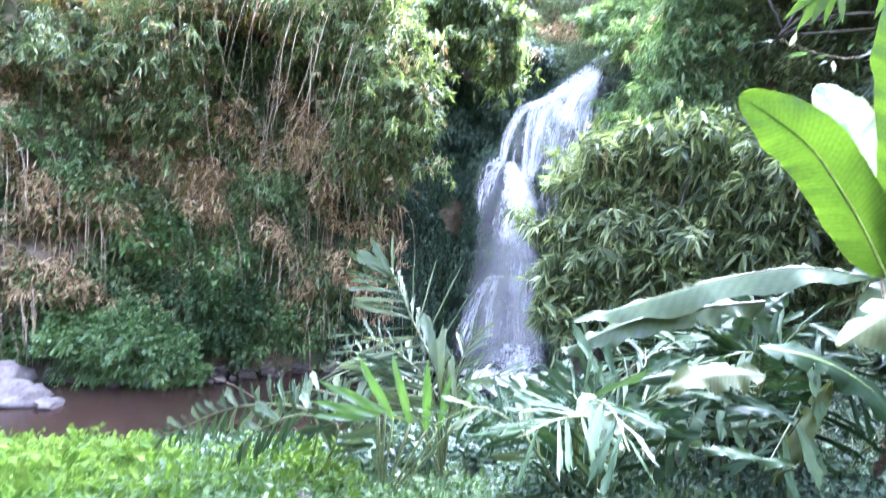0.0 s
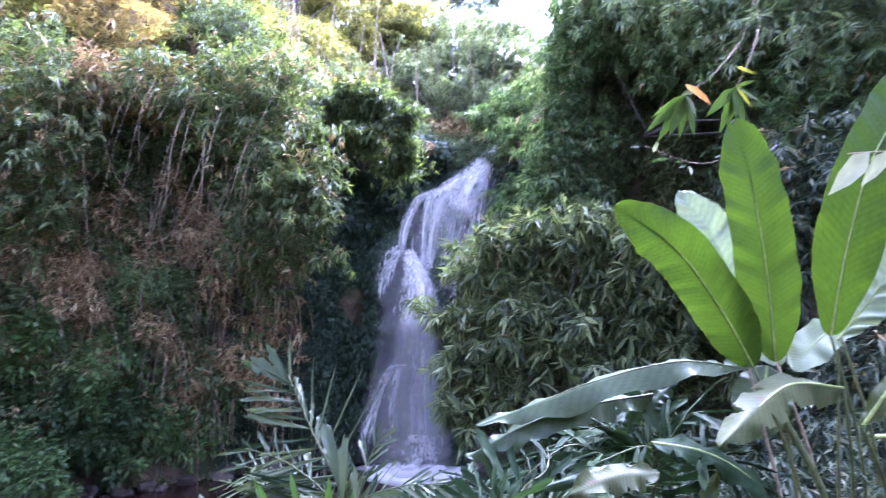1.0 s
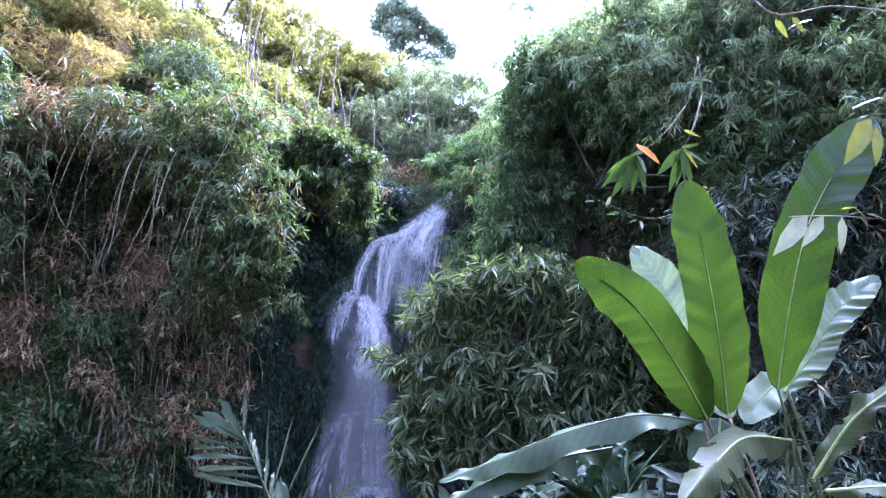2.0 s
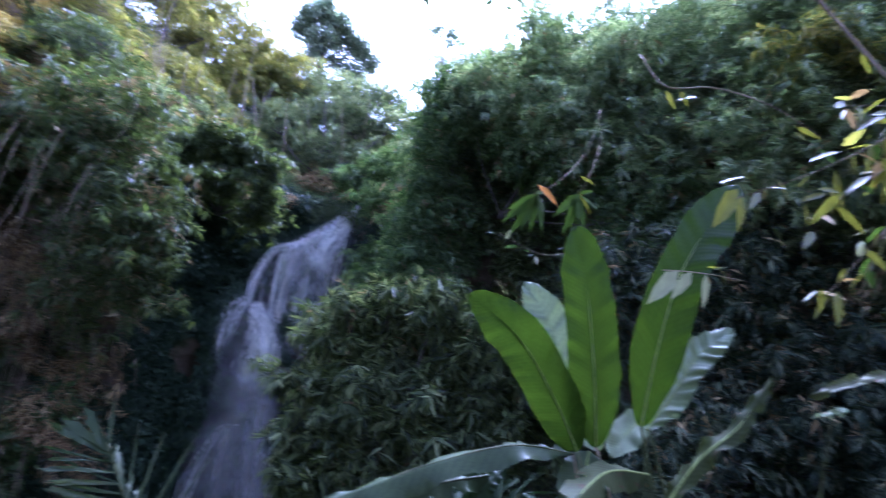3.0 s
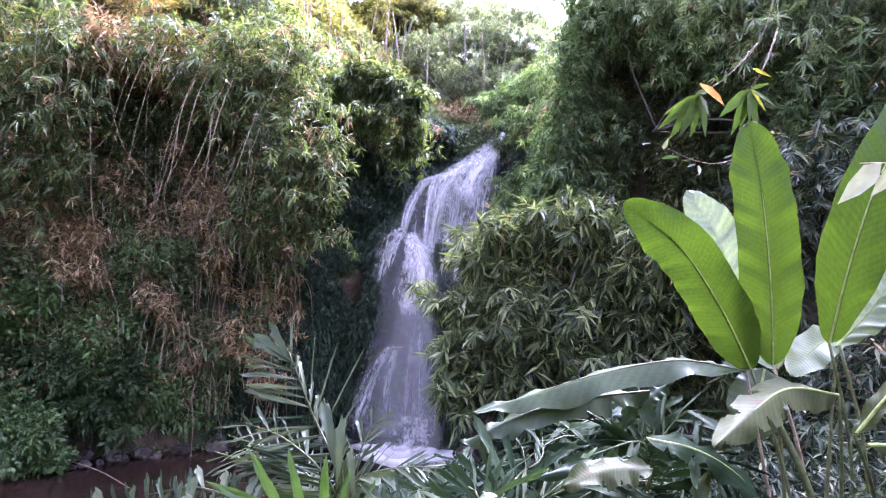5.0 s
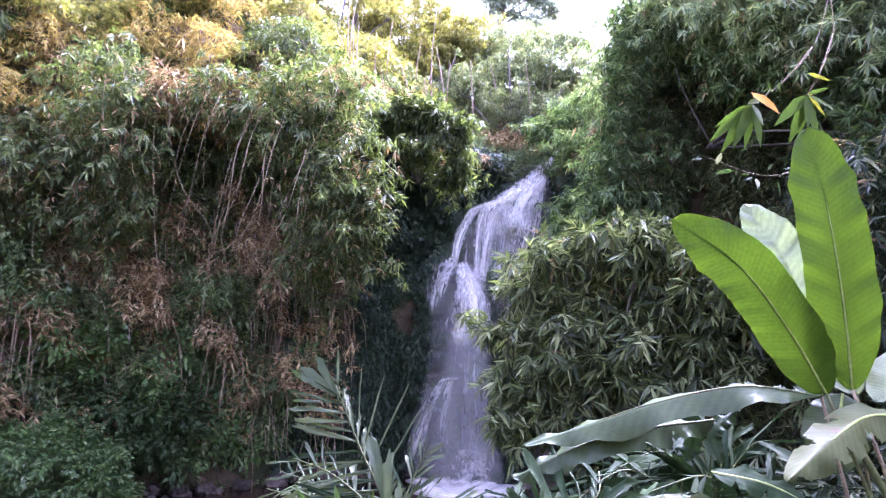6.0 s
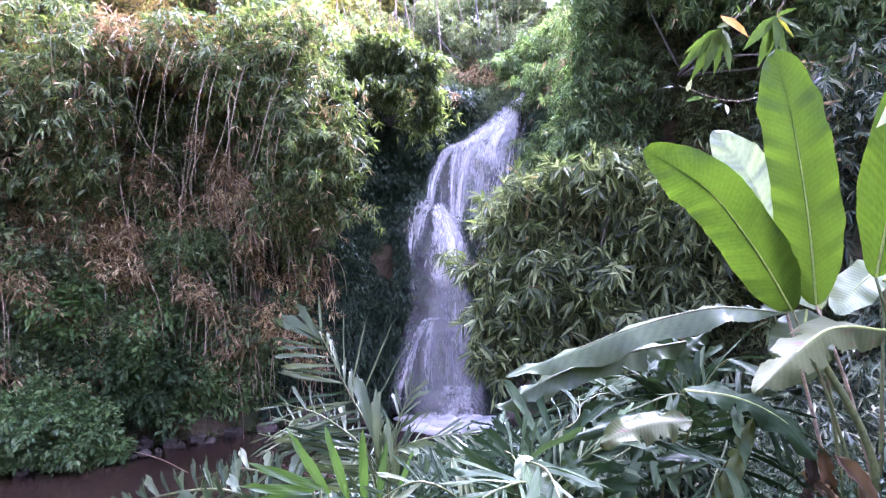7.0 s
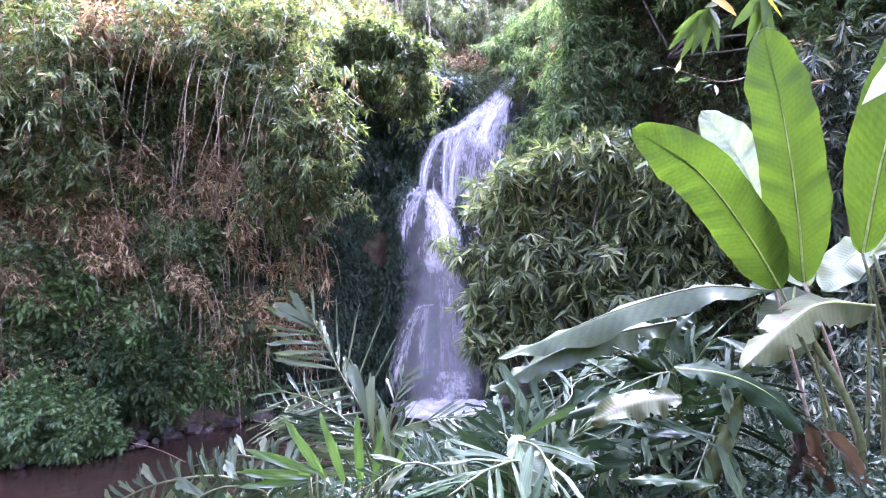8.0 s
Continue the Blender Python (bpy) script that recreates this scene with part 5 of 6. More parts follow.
pole = new("stick", mesh_np("stick", *tube_arrays(bend([(0, 0, 0), (0.75, -0.35, -0.02), (1.5, -0.75, -0.14)], 8), [0.008, 0.006], 6, 0.1, 2), M_DRYSTEM))
pole.matrix_world = Matrix.Translation((-5.0, 10.9, WATER_Z + 0.12))
tagged(pole, "thin bare branch lying out over the water", "stick")

shrub("shrub", "low bright green shrub on the far bank", "shrub", (-6.3, 10.6, -1.4),
      [((-6.07, 10.30, -0.84), (0.7, 0.5, 0.4)), ((-5.39, 10.50, -1.08), (0.5, 0.4, 0.4)), ((-6.36, 10.20, -1.34), (0.6, 0.4, 0.3)), ((-5.62, 10.30, -1.46), (0.4, 0.3, 0.25)), ((-5.18, 10.60, -1.47), (0.3, 0.3, 0.25)), ((-7.07, 10.20, -0.98), (0.8, 0.5, 0.5)), ((-7.97, 10.20, -1.06), (0.7, 0.5, 0.5))],
      5500, M_FRESH, 0.075, 7, "ovate", seed=501, stem=0.012)
shrub("shrub", "leafy dark green shrub at the foot of the cliff", "shrub", (-6.2, 11.3, -1.2),
      [((-6.53, 11.20, -0.20), (0.8, 0.4, 0.5)), ((-5.60, 11.30, -0.32), (0.7, 0.4, 0.5)), ((-5.07, 11.40, -0.84), (0.5, 0.4, 0.4)), ((-4.76, 11.60, -0.38), (0.6, 0.4, 0.5)), ((-7.36, 11.00, -0.34), (0.7, 0.4, 0.5)), ((-8.34, 11.00, -0.43), (0.7, 0.4, 0.5))],
      3600, M_GREEN, 0.1, 6, "ovate", seed=502, stem=0.012)
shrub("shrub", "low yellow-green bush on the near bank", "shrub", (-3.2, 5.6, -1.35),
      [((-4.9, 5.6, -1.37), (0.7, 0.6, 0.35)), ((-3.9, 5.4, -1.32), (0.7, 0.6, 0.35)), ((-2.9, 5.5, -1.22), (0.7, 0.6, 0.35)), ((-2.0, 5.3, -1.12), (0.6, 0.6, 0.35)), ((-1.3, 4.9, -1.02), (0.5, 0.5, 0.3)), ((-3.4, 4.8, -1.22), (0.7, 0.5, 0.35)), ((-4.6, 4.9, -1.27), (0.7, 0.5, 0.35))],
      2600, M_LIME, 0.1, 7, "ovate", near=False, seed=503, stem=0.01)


# ---- palms and banana ----
def strap_mesh(name, mat, seed, jag=0.0, width=0.08, n=11, droop=0.16, fold=0.25, blunt=True):
    """A leaflet of unit length along +x; z is its upper side. Blunt ones end in a ragged edge, the others in a point."""
    r = np.random.default_rng(seed)
    V, F, UV = [], [], []
    for i in range(n):
        t = i / (n - 1)
        if blunt:
            w = width * (0.3 + 0.9 * t ** 0.7) * (1 if t < 0.8 else 1 - 0.75 * ((t - 0.8) / 0.2) ** 1.5)
        else:
            w = width * 1.3 * math.sin(math.pi * min(1, 0.1 + 0.9 * t)) ** 0.7 + 0.002
        for s in (-1, -0.5, 0, 0.5, 1):
            tear = jag * r.uniform(-1, 1) * t * t
            V.append((t + tear * 0.12 - (0.07 * s * t ** 4 if blunt else 0), s * w * 0.5 * (1 + tear * 0.7), fold * abs(s) * w * 0.5 - droop * t * t + 0.012 * math.sin(9 * t + 3 * s + seed)))
            UV.append((s * 0.5 + 0.5, t))
    for i in range(n - 1):
        for j in range(4):
            a = i * 5 + j
            F.append((a, a + 5, a + 6, a + 1))
    return mesh_np(name, V, F, mat, UV)


LEAFLETS = [strap_mesh("leaflet", M_PALM_SHEEN if i % 4 else M_PALM, i, 0.7, (0.075, 0.13, 0.1, 0.065)[i % 4]) for i in range(8)]
LEAFLETS_WIDE = [strap_mesh("leaflet", M_PALM_SHEEN, 30 + i, 1.0, (0.2, 0.27, 0.16)[i % 3], n=15) for i in range(6)]
LEAFLETS_SHADED = [strap_mesh("leaflet", M_PALM_SHADED, 50 + i, 0.8, (0.1, 0.15, 0.12)[i % 3]) for i in range(6)]
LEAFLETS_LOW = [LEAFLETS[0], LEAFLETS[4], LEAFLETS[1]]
LEAFLETS_MIXED = LEAFLETS_SHADED + LEAFLETS[:1]
LEAFLETS_YOUNG = [strap_mesh("leaflet", M_PALM_YOUNG, 10 + i, 0.5, 0.09, droop=0.05, blunt=False) for i in range(3)]


def frond(palm, points, count, length, spread=55, lift=10, seed=0, meshes=None, rad=0.011, start=0.2, width=1.0, one_side=0, label="", toward=(0, 0, 1), rib=None, right=1.0, right_spread=None, right_meshes=None):
    """A feather-shaped leaf along points, with single leaflets on both sides of its stalk."""
    r = np.random.default_rng(seed)
    meshes = meshes or LEAFLETS
    base = np.array(palm.location)
    line = bend([np.array(p) - base for p in points], 26)
    fr = part("frond", mesh_np("rachis", *tube_arrays(line, [rad, rad * 0.75, rad * 0.3], 6, 0.03, seed), rib or M_STALK), palm, label)
    T = unit(np.gradient(line, axis=0))
    for i in range(count):
        f = start + (1 - start) * (i + 0.3 * r.random()) / count
        k = min(int(f * 25), 25)
        t = Vector(T[k])
        up = Vector(toward)
        side = t.cross(up).normalized()
        up = side.cross(t).normalized()
        for s in (-1, 1):
            if one_side and s != one_side:
                continue
            wide_side = s > 0 and right_spread is not None
            ang = radians((right_spread if wide_side else spread) * (1.1 - 0.55 * f) + r.uniform(-12, 12))
            el = radians(lift + r.uniform(-12, 12))
            x = (t * math.cos(ang) + side * s * math.sin(ang)) * math.cos(el) + up * math.sin(el)
            z = (up - x * up.dot(x)).normalized()
            z = (z + side * s * r.uniform(-0.9, 0.9)).normalized()
            y = z.cross(x).normalized()
            z = x.cross(y)
            L = length * (right if s > 0 else 1.0) * (0.6 + 0.4 * math.sin(math.pi * min(1, 0.15 + f * 0.8))) * r.uniform(0.85, 1.15)
            m = Matrix((x, y, z)).transposed().to_4x4() @ Matrix.Diagonal((L, L * width * r.uniform(0.85, 1.15), L, 1))
            pool = right_meshes if wide_side and right_meshes else meshes
            leaf = new("leaflet", pool[int(r.integers(len(pool)))])
            leaf.parent = fr
            leaf.matrix_local = Matrix.Translation(line[k]) @ m
    return fr


palm = thing("palm", (0.05, 5.4, float(ground_z(np.array(0.05), np.array(5.4)))), "feathery palm with glossy grey-green ragged leaflets on the bank", "palm")
PB = (0.05, 5.4, -0.5)
frond(palm, [PB, (-0.01, 5.15, 0.32), (-0.22, 5.30, 0.63), (-0.44, 5.40, 1.01)], 27, 0.58, 86, -4, 1, width=0.75, start=0.3, toward=(0.15, -0.95, 0.3), right=0.32, right_spread=34, right_meshes=LEAFLETS_WIDE)
frond(palm, [PB, (-0.05, 5.10, 0.25), (-0.34, 5.15, 0.47), (-0.64, 5.20, 0.55)], 12, 0.3, 62, -8, 2, start=0.35, toward=(0, -0.6, 0.8))
frond(palm, [PB, (0.10, 5.40, 0.26), (0.16, 5.50, 0.47), (0.25, 5.50, 0.64)], 8, 0.22, 50, 0, 3, start=0.5, toward=(0, -0.8, 0.5))
frond(palm, [PB, (0.15, 5.00, 0.28), (0.41, 4.95, 0.41), (0.68, 4.90, 0.44)], 12, 0.24, 60, 0, 5, start=0.4, toward=(0, -0.6, 0.8), right_spread=55, right_meshes=LEAFLETS_WIDE)
frond(palm, [PB, (-0.22, 5.20, 0.13), (-0.58, 5.40, 0.22), (-0.94, 5.60, 0.23)], 10, 0.28, 60, -10, 6, start=0.35, toward=(0, -0.5, 0.8))
frond(palm, [PB, (-0.13, 5.60, -0.01), (-0.52, 5.80, 0.19), (-0.95, 5.90, 0.28)], 10, 0.3, 60, -5, 7, start=0.35, toward=(0, -0.5, 0.9))


def single(owner, name, mesh, base, tip, face, wide=1.0, label=""):
    """One leaf of an owner from its base to its tip."""
    x = Vector(tip) - Vector(base)
    L = x.length
    x.normalize()
    z = Vector(face)
    z = (z - x * z.dot(x)).normalized()
    y = z.cross(x)
    leaf = new(name, mesh)
    leaf.parent = owner
    leaf.matrix_local = Matrix.Translation(Vector(base) - owner.location) @ Matrix((x, y, z)).transposed().to_4x4() @ Matrix.Diagonal((L, L * wide, L, 1))
    return tagged(leaf, label)


# narrow spears of leaves that have not opened, and broad pale leaflets near the crown
for i, (base, tip, wide) in enumerate([((-0.23, 5.35, 0.47), (-0.32, 5.50, 1.14), 0.32), ((-0.22, 5.35, 0.47), (-0.14, 5.50, 1.12), 0.36), ((-0.18, 5.30, 0.40), (0.07, 5.40, 1.09), 0.3), ((-0.10, 5.40, 0.36), (0.15, 5.60, 0.94), 0.34), ((-0.41, 5.40, 0.86), (-0.47, 5.45, 1.26), 0.8),
                                       ((-0.00, 5.10, 0.35), (-0.13, 5.20, 0.73), 1.4), ((0.03, 5.05, 0.28), (0.00, 5.10, 0.65), 1.6), ((0.16, 4.95, 0.16), (0.09, 5.00, 0.49), 1.9), ((0.19, 4.95, 0.15), (0.23, 5.00, 0.44), 1.8), ((-0.43, 5.40, 0.95), (-0.70, 5.40, 1.11), 2.2), ((-0.43, 5.40, 0.96), (-0.60, 5.40, 1.20), 2.0)]):
    single(palm, "leaflet", LEAFLETS[3] if wide < 1 else LEAFLETS[i % 8], base, tip, (0.15 * (i % 3 - 1), -1, 0.6), wide, "narrow unopened leaf" if wide < 0.5 else "")

young = thing("young_palm", (-0.25, 4.7, float(ground_z(np.array(-0.25), np.array(4.7)))), "young palm with bright lime green upright leaves", "palm")
for i, (tip, base) in enumerate([((-0.47, 4.75, 0.49), (-0.20, 4.70, 0.14)), ((-0.24, 4.75, 0.51), (-0.09, 4.70, 0.12)), ((-0.01, 4.70, 0.50), (0.01, 4.70, 0.09)), ((0.13, 4.75, 0.44), (0.09, 4.70, 0.11)), ((0.29, 4.75, 0.38), (0.21, 4.70, 0.18)), ((-0.63, 4.60, 0.34), (-0.25, 4.70, 0.17)), ((-0.66, 4.50, 0.25), (-0.29, 4.70, 0.15)), ((-0.63, 4.50, 0.17), (-0.30, 4.70, 0.13))]):
    single(young, "leaf", LEAFLETS_YOUNG[i % 3], base, tip, (0.1 * (i - 2), -1, 0.35), 1.15)
    stalk = bend([(0, 0, 0), (Vector(base) - young.location) * 0.6, Vector(base) - young.location], 6)
    part("stalk", mesh_np("stalk", *tube_arrays(stalk, [0.012, 0.008], 6, 0.05, i), M_STALK), young)

low = thing("palm", (-0.9, 4.9, float(ground_z(np.array(-0.9), np.array(4.9)))), "low palm frond arching out over the stream bank", "palm")
LB = (-0.9, 4.9, -0.7)
frond(low, [LB, (-0.76, 4.90, 0.01), (-1.33, 5.00, -0.00), (-2.04, 5.10, -0.36)], 34, 0.21, 66, -10, 11, meshes=LEAFLETS_LOW, start=0.4, toward=(0.1, -0.9, 0.4), width=1.9)
frond(low, [LB, (-0.51, 4.60, 0.07), (-0.80, 4.60, 0.12), (-1.23, 4.60, -0.16)], 28, 0.22, 66, -10, 12, meshes=LEAFLETS_LOW, start=0.4, toward=(0.1, -0.9, 0.4), width=1.9)
frond(low, [LB, (-0.45, 4.90, 0.05), (-0.84, 5.10, 0.14), (-1.26, 5.30, 0.00)], 24, 0.2, 64, -10, 13, meshes=LEAFLETS_LOW, start=0.4, toward=(0.1, -0.9, 0.4), width=1.9)

mid = thing("palm", (1.0, 4.3, float(ground_z(np.array(1.0), np.array(4.3)))), "spreading palm with broad pale glossy leaflets", "palm")
MB = (1.0, 4.3, -0.35)
frond(mid, [MB, (0.60, 4.00, 0.36), (0.38, 3.90, 0.51), (0.15, 3.85, 0.40)], 19, 0.2, 74, -15, 21, meshes=LEAFLETS_LOW, start=0.3, toward=(0.1, -0.75, 0.6), width=1.3, label="pale comb-like frond")
frond(mid, [MB, (0.98, 4.10, 0.35), (1.11, 4.15, 0.50), (1.26, 4.20, 0.62)], 12, 0.25, 48, 0, 28, start=0.35, toward=(0, -0.7, 0.7), width=0.8)
frond(mid, [MB, (0.83, 4.10, 0.49), (0.93, 3.80, 0.61), (0.96, 3.40, 0.56)], 9, 0.34, 50, -15, 22, meshes=LEAFLETS_MIXED, start=0.2, toward=(0, -0.5, 0.8), width=1.4)
frond(mid, [MB, (0.85, 4.30, 0.48), (0.68, 4.50, 0.46), (0.45, 4.60, 0.36)], 12, 0.3, 60, 0, 23, meshes=LEAFLETS_MIXED, start=0.2, toward=(0, -0.4, 0.9), width=1.0)
frond(mid, [MB, (1.04, 4.40, 0.51), (1.25, 4.70, 0.6), (1.29, 4.90, 0.68)], 10, 0.42, 50, 5, 24, meshes=LEAFLETS_MIXED, start=0.3, toward=(0, -0.8, 0.5), width=1.0)
frond(mid, [MB, (1.12, 4.20, 0.45), (1.35, 4.10, 0.65), (1.61, 4.00, 0.71)], 10, 0.36, 55, -5, 25, meshes=LEAFLETS_MIXED, start=0.2, toward=(0, -0.3, 0.9), width=1.1)
frond(mid, [MB, (0.93, 4.50, 0.48), (0.83, 4.80, 0.48), (0.74, 5.10, 0.46)], 11, 0.3, 55, 5, 26, meshes=LEAFLETS_MIXED, start=0.3, toward=(0, -0.6, 0.7), width=1.0)
frond(mid, [MB, (0.89, 3.90, 0.48), (0.72, 3.60, 0.59), (0.55, 3.40, 0.56)], 12, 0.32, 60, -15, 27, meshes=LEAFLETS_MIXED, start=0.2, toward=(0, -0.3, 0.9), width=1.0)

# this palm's leaflets are coloured dark to stand for the shade here
dark = thing("palm", (2.2, 5.3, float(ground_z(np.array(2.2), np.array(5.3)))), "palm below the banana leaves, their shade put into its colour", "palm")
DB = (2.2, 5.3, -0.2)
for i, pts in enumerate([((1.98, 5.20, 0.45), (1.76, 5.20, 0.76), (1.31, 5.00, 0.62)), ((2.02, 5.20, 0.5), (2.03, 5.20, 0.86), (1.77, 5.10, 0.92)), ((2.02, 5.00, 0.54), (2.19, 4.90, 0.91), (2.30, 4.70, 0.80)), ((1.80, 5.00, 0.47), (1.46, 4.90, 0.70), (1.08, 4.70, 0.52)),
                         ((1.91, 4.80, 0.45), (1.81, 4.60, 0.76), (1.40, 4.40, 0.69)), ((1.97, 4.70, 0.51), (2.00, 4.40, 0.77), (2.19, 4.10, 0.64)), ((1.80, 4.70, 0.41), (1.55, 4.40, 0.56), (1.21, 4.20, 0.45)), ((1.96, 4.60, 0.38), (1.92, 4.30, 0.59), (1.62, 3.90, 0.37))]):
    frond(dark, [DB, *pts], 13, 0.42, 58, -14, 31 + i, meshes=LEAFLETS_SHADED, start=0.25, toward=(0, -0.3, 0.95), width=1.1)


def blade(plant, points, width, mat, face=(0, -1, 0.3), seed=0, fold=0.1, tears=0, wave=0.02, pleats=0.08, label="", nu=13, nv=44, tip=1.0, side_bias=0.0, rib_mat=None, rib_size=1.0):
    """A large banana leaf: midrib along points, ruffled blade on both sides, torn between veins."""
    r = np.random.default_rng(seed)
    base = np.array(plant.location)
    line = bend([np.array(p) - base for p in points], nv)
    T = unit(np.gradient(line, axis=0))
    up = unit(np.array(face, float) - (T @ np.array(face, float))[:, None] * T)
    S = np.cross(T, up)
    t = np.linspace(0, 1, nv)
    half = width * 0.5 * np.clip(np.minimum(np.sqrt(np.clip(t / 0.22, 0, 1)), np.sqrt(np.clip((1.0 - t) / (0.36 * tip), 0, 1))), 0.03, 1)
    coarse = np.linspace(0, 1, 14)
    edge = 1 + 0.012 * np.sin(t * 40 + seed) + 0.02 * np.sin(t * 13 + seed) + 0.03 * np.interp(t, coarse, r.normal(size=14))
    cuts = set(int(c) for c in r.integers(5, nv - 4, tears))
    sag = np.interp(t, coarse, r.normal(size=14)) * 0.025
    wave_a, wave_b, phase = r.uniform(7, 9), r.uniform(12, 15), r.uniform(0, 6)
    pleated = pleats if nv >= 100 else 0.0
    V, F, UV = [], [], []
    for i in range(nv):
        for j in range(nu):
            u = -1 + 2 * j / (nu - 1)
            h = half[i] * edge[i] * (1 + side_bias * np.sign(u))
            lift = fold * abs(u) * h + wave * abs(u) * math.sin(t[i] * 17 + 2.0 * u + seed) * width / 0.4 + abs(u) ** 2 * sag[i] * (1.0 if tears else 0.3) + pleated * abs(u) ** 0.7 * h * (math.sin(6.28 * wave_a * (t[i] - 0.07 * abs(u)) + phase) + 0.6 * math.sin(6.28 * wave_b * (t[i] - 0.07 * abs(u)) + 2 * phase))
            V.append(line[i] + S[i] * u * h + up[i] * lift)
            UV.append((u * 0.5 + 0.5 + 0.0, t[i] - 0.07 * abs(u)))
    for i in range(nv - 1):
        for j in range(nu - 1):
            u = -1 + 2 * (j + 0.5) / (nu - 1)
            gone = [abs(u) > 0.35 + 0.4 * ((c * 7) % 5) / 5 + 0.22 * abs(i - c) for c in cuts if abs(i - c) < 3 and (u > 0) == (c % 2 == 0)]
            if any(gone):
                continue
            a = i * nu + j
            F.append((a, a + nu, a + nu + 1, a + 1))
    leaf = part("leaf", mesh_np("leaf", V, F, mat, UV), plant, label)
    rib = line - up * 0.004
    part("midrib", mesh_np("midrib", *tube_arrays(rib, [0.009 * rib_size, 0.006 * rib_size, 0.002 * rib_size], 6, 0.02, seed), rib_mat or M_RIB), leaf, "paler midrib")
    return leaf


def stalk_to(plant, points, radii, mat, seed=0, label=""):
    base = np.array(plant.location)
    part("leaf_stalk", mesh_np("leaf_stalk", *tube_arrays(bend([np.array(p) - base for p in points], 14), radii, 8, 0.03, seed), mat), plant, label)


bz = float(ground_z(np.array(2.75), np.array(4.45)))
banana = thing("banana_plant", (2.75, 4.45, bz), "young banana plant with broad bright green leaves", "banana plant")
blade(banana, [(2.42, 4.60, 1.23), (2.18, 4.50, 1.56), (1.91, 4.45, 1.88), (1.55, 4.40, 2.11)], 0.31, M_BANANA, (-0.45, -1, 0.2), 1, 0.06, wave=0.014, tip=0.6, nv=110, nu=21, pleats=0.04, label="bright green leaf lit from behind")
blade(banana, [(2.58, 4.65, 1.26), (2.52, 4.60, 1.71), (2.45, 4.60, 2.23), (2.40, 4.70, 2.75)], 0.33, M_BANANA, (-0.35, -1, 0.1), 2, 0.05, wave=0.014, tip=0.65, nv=110, nu=21, pleats=0.04, label="bright green leaf lit from behind")
blade(banana, [(2.81, 4.50, 1.42), (2.87, 4.40, 1.98), (3.05, 4.40, 2.49), (3.69, 4.60, 3.26)], 0.34, M_BANANA, (-0.45, -1, 0.1), 3, 0.05, wave=0.014, tip=0.55, nv=110, nu=21, pleats=0.04, label="bright green leaf lit from behind")
blade(banana, [(2.66, 4.75, 1.23), (2.57, 5.00, 1.65), (2.44, 5.15, 2.09), (2.29, 5.30, 2.41)], 0.36, M_BANANA_PALE, (-0.6, -0.7, 0.5), 4, 0.2, nv=100, nu=21, pleats=0.16, label="pale grey-green leaf")
blade(banana, [(2.92, 4.60, 1.40), (3.13, 4.60, 1.65), (3.33, 4.60, 1.93), (3.63, 4.60, 2.15)], 0.21, M_BANANA_PALE, (-0.7, -0.7, 0.15), 5, 0.1, tip=0.6, nv=100, nu=21, pleats=0.16, label="pale grey-green leaf")
blade(banana, [(2.39, 4.60, 1.22), (1.96, 4.55, 1.25), (1.50, 4.60, 1.12), (1.15, 4.65, 0.97), (0.83, 4.70, 0.83)], 0.21, M_BANANA_SHEEN, (0.05, -0.45, 0.9), 6, -0.55, 4, 0.006, nv=120, pleats=0.015, rib_mat=M_STALK, label="long arching leaf, pale sheen put into its colour, torn at its end")
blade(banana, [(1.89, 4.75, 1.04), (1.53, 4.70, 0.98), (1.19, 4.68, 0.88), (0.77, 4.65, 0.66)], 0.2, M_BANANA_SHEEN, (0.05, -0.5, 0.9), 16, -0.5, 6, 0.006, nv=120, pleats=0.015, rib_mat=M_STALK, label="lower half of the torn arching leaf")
blade(banana, [(2.80, 4.40, 1.15), (2.34, 4.10, 1.19), (1.99, 3.80, 1.11), (1.73, 3.60, 0.99)], 0.21, M_BANANA_WORN, (-0.2, -0.75, 0.6), 7, -0.5, 9, 0.012, nv=90, label="worn grey-green leaf with torn brown edges")
blade(banana, [(3.07, 4.80, 1.50), (2.88, 4.75, 1.37), (2.71, 4.70, 1.21)], 0.22, M_BANANA_PALE, (-0.3, -0.8, 0.5), 8, 0.1, label="small pale leaf")
blade(banana, [(2.45, 3.80, 1.04), (2.64, 3.75, 1.32), (2.84, 3.70, 1.50), (3.02, 3.65, 1.77)], 0.11, M_BANANA_WORN, (-0.2, -0.5, 0.8), 9, -0.4, 5, nv=80, label="narrow torn grey leaf")
blade(banana, [(2.36, 3.60, 1.04), (2.62, 3.50, 1.08), (2.86, 3.45, 1.06), (3.08, 3.40, 0.96)], 0.1, M_BANANA_WORN, (0.0, -0.5, 0.85), 10, -0.2, 3, nv=80, label="drooping grey leaf")
blade(banana, [(1.70, 4.30, 0.85), (1.94, 4.20, 0.83), (2.11, 4.10, 0.74), (2.19, 4.00, 0.60)], 0.15, M_PALM_SHADED, (0.0, -0.6, 0.8), 11, -0.1, 3, nv=110, pleats=0.03, label="dark green drooping leaf")
BB = np.array((2.75, 4.45, bz))
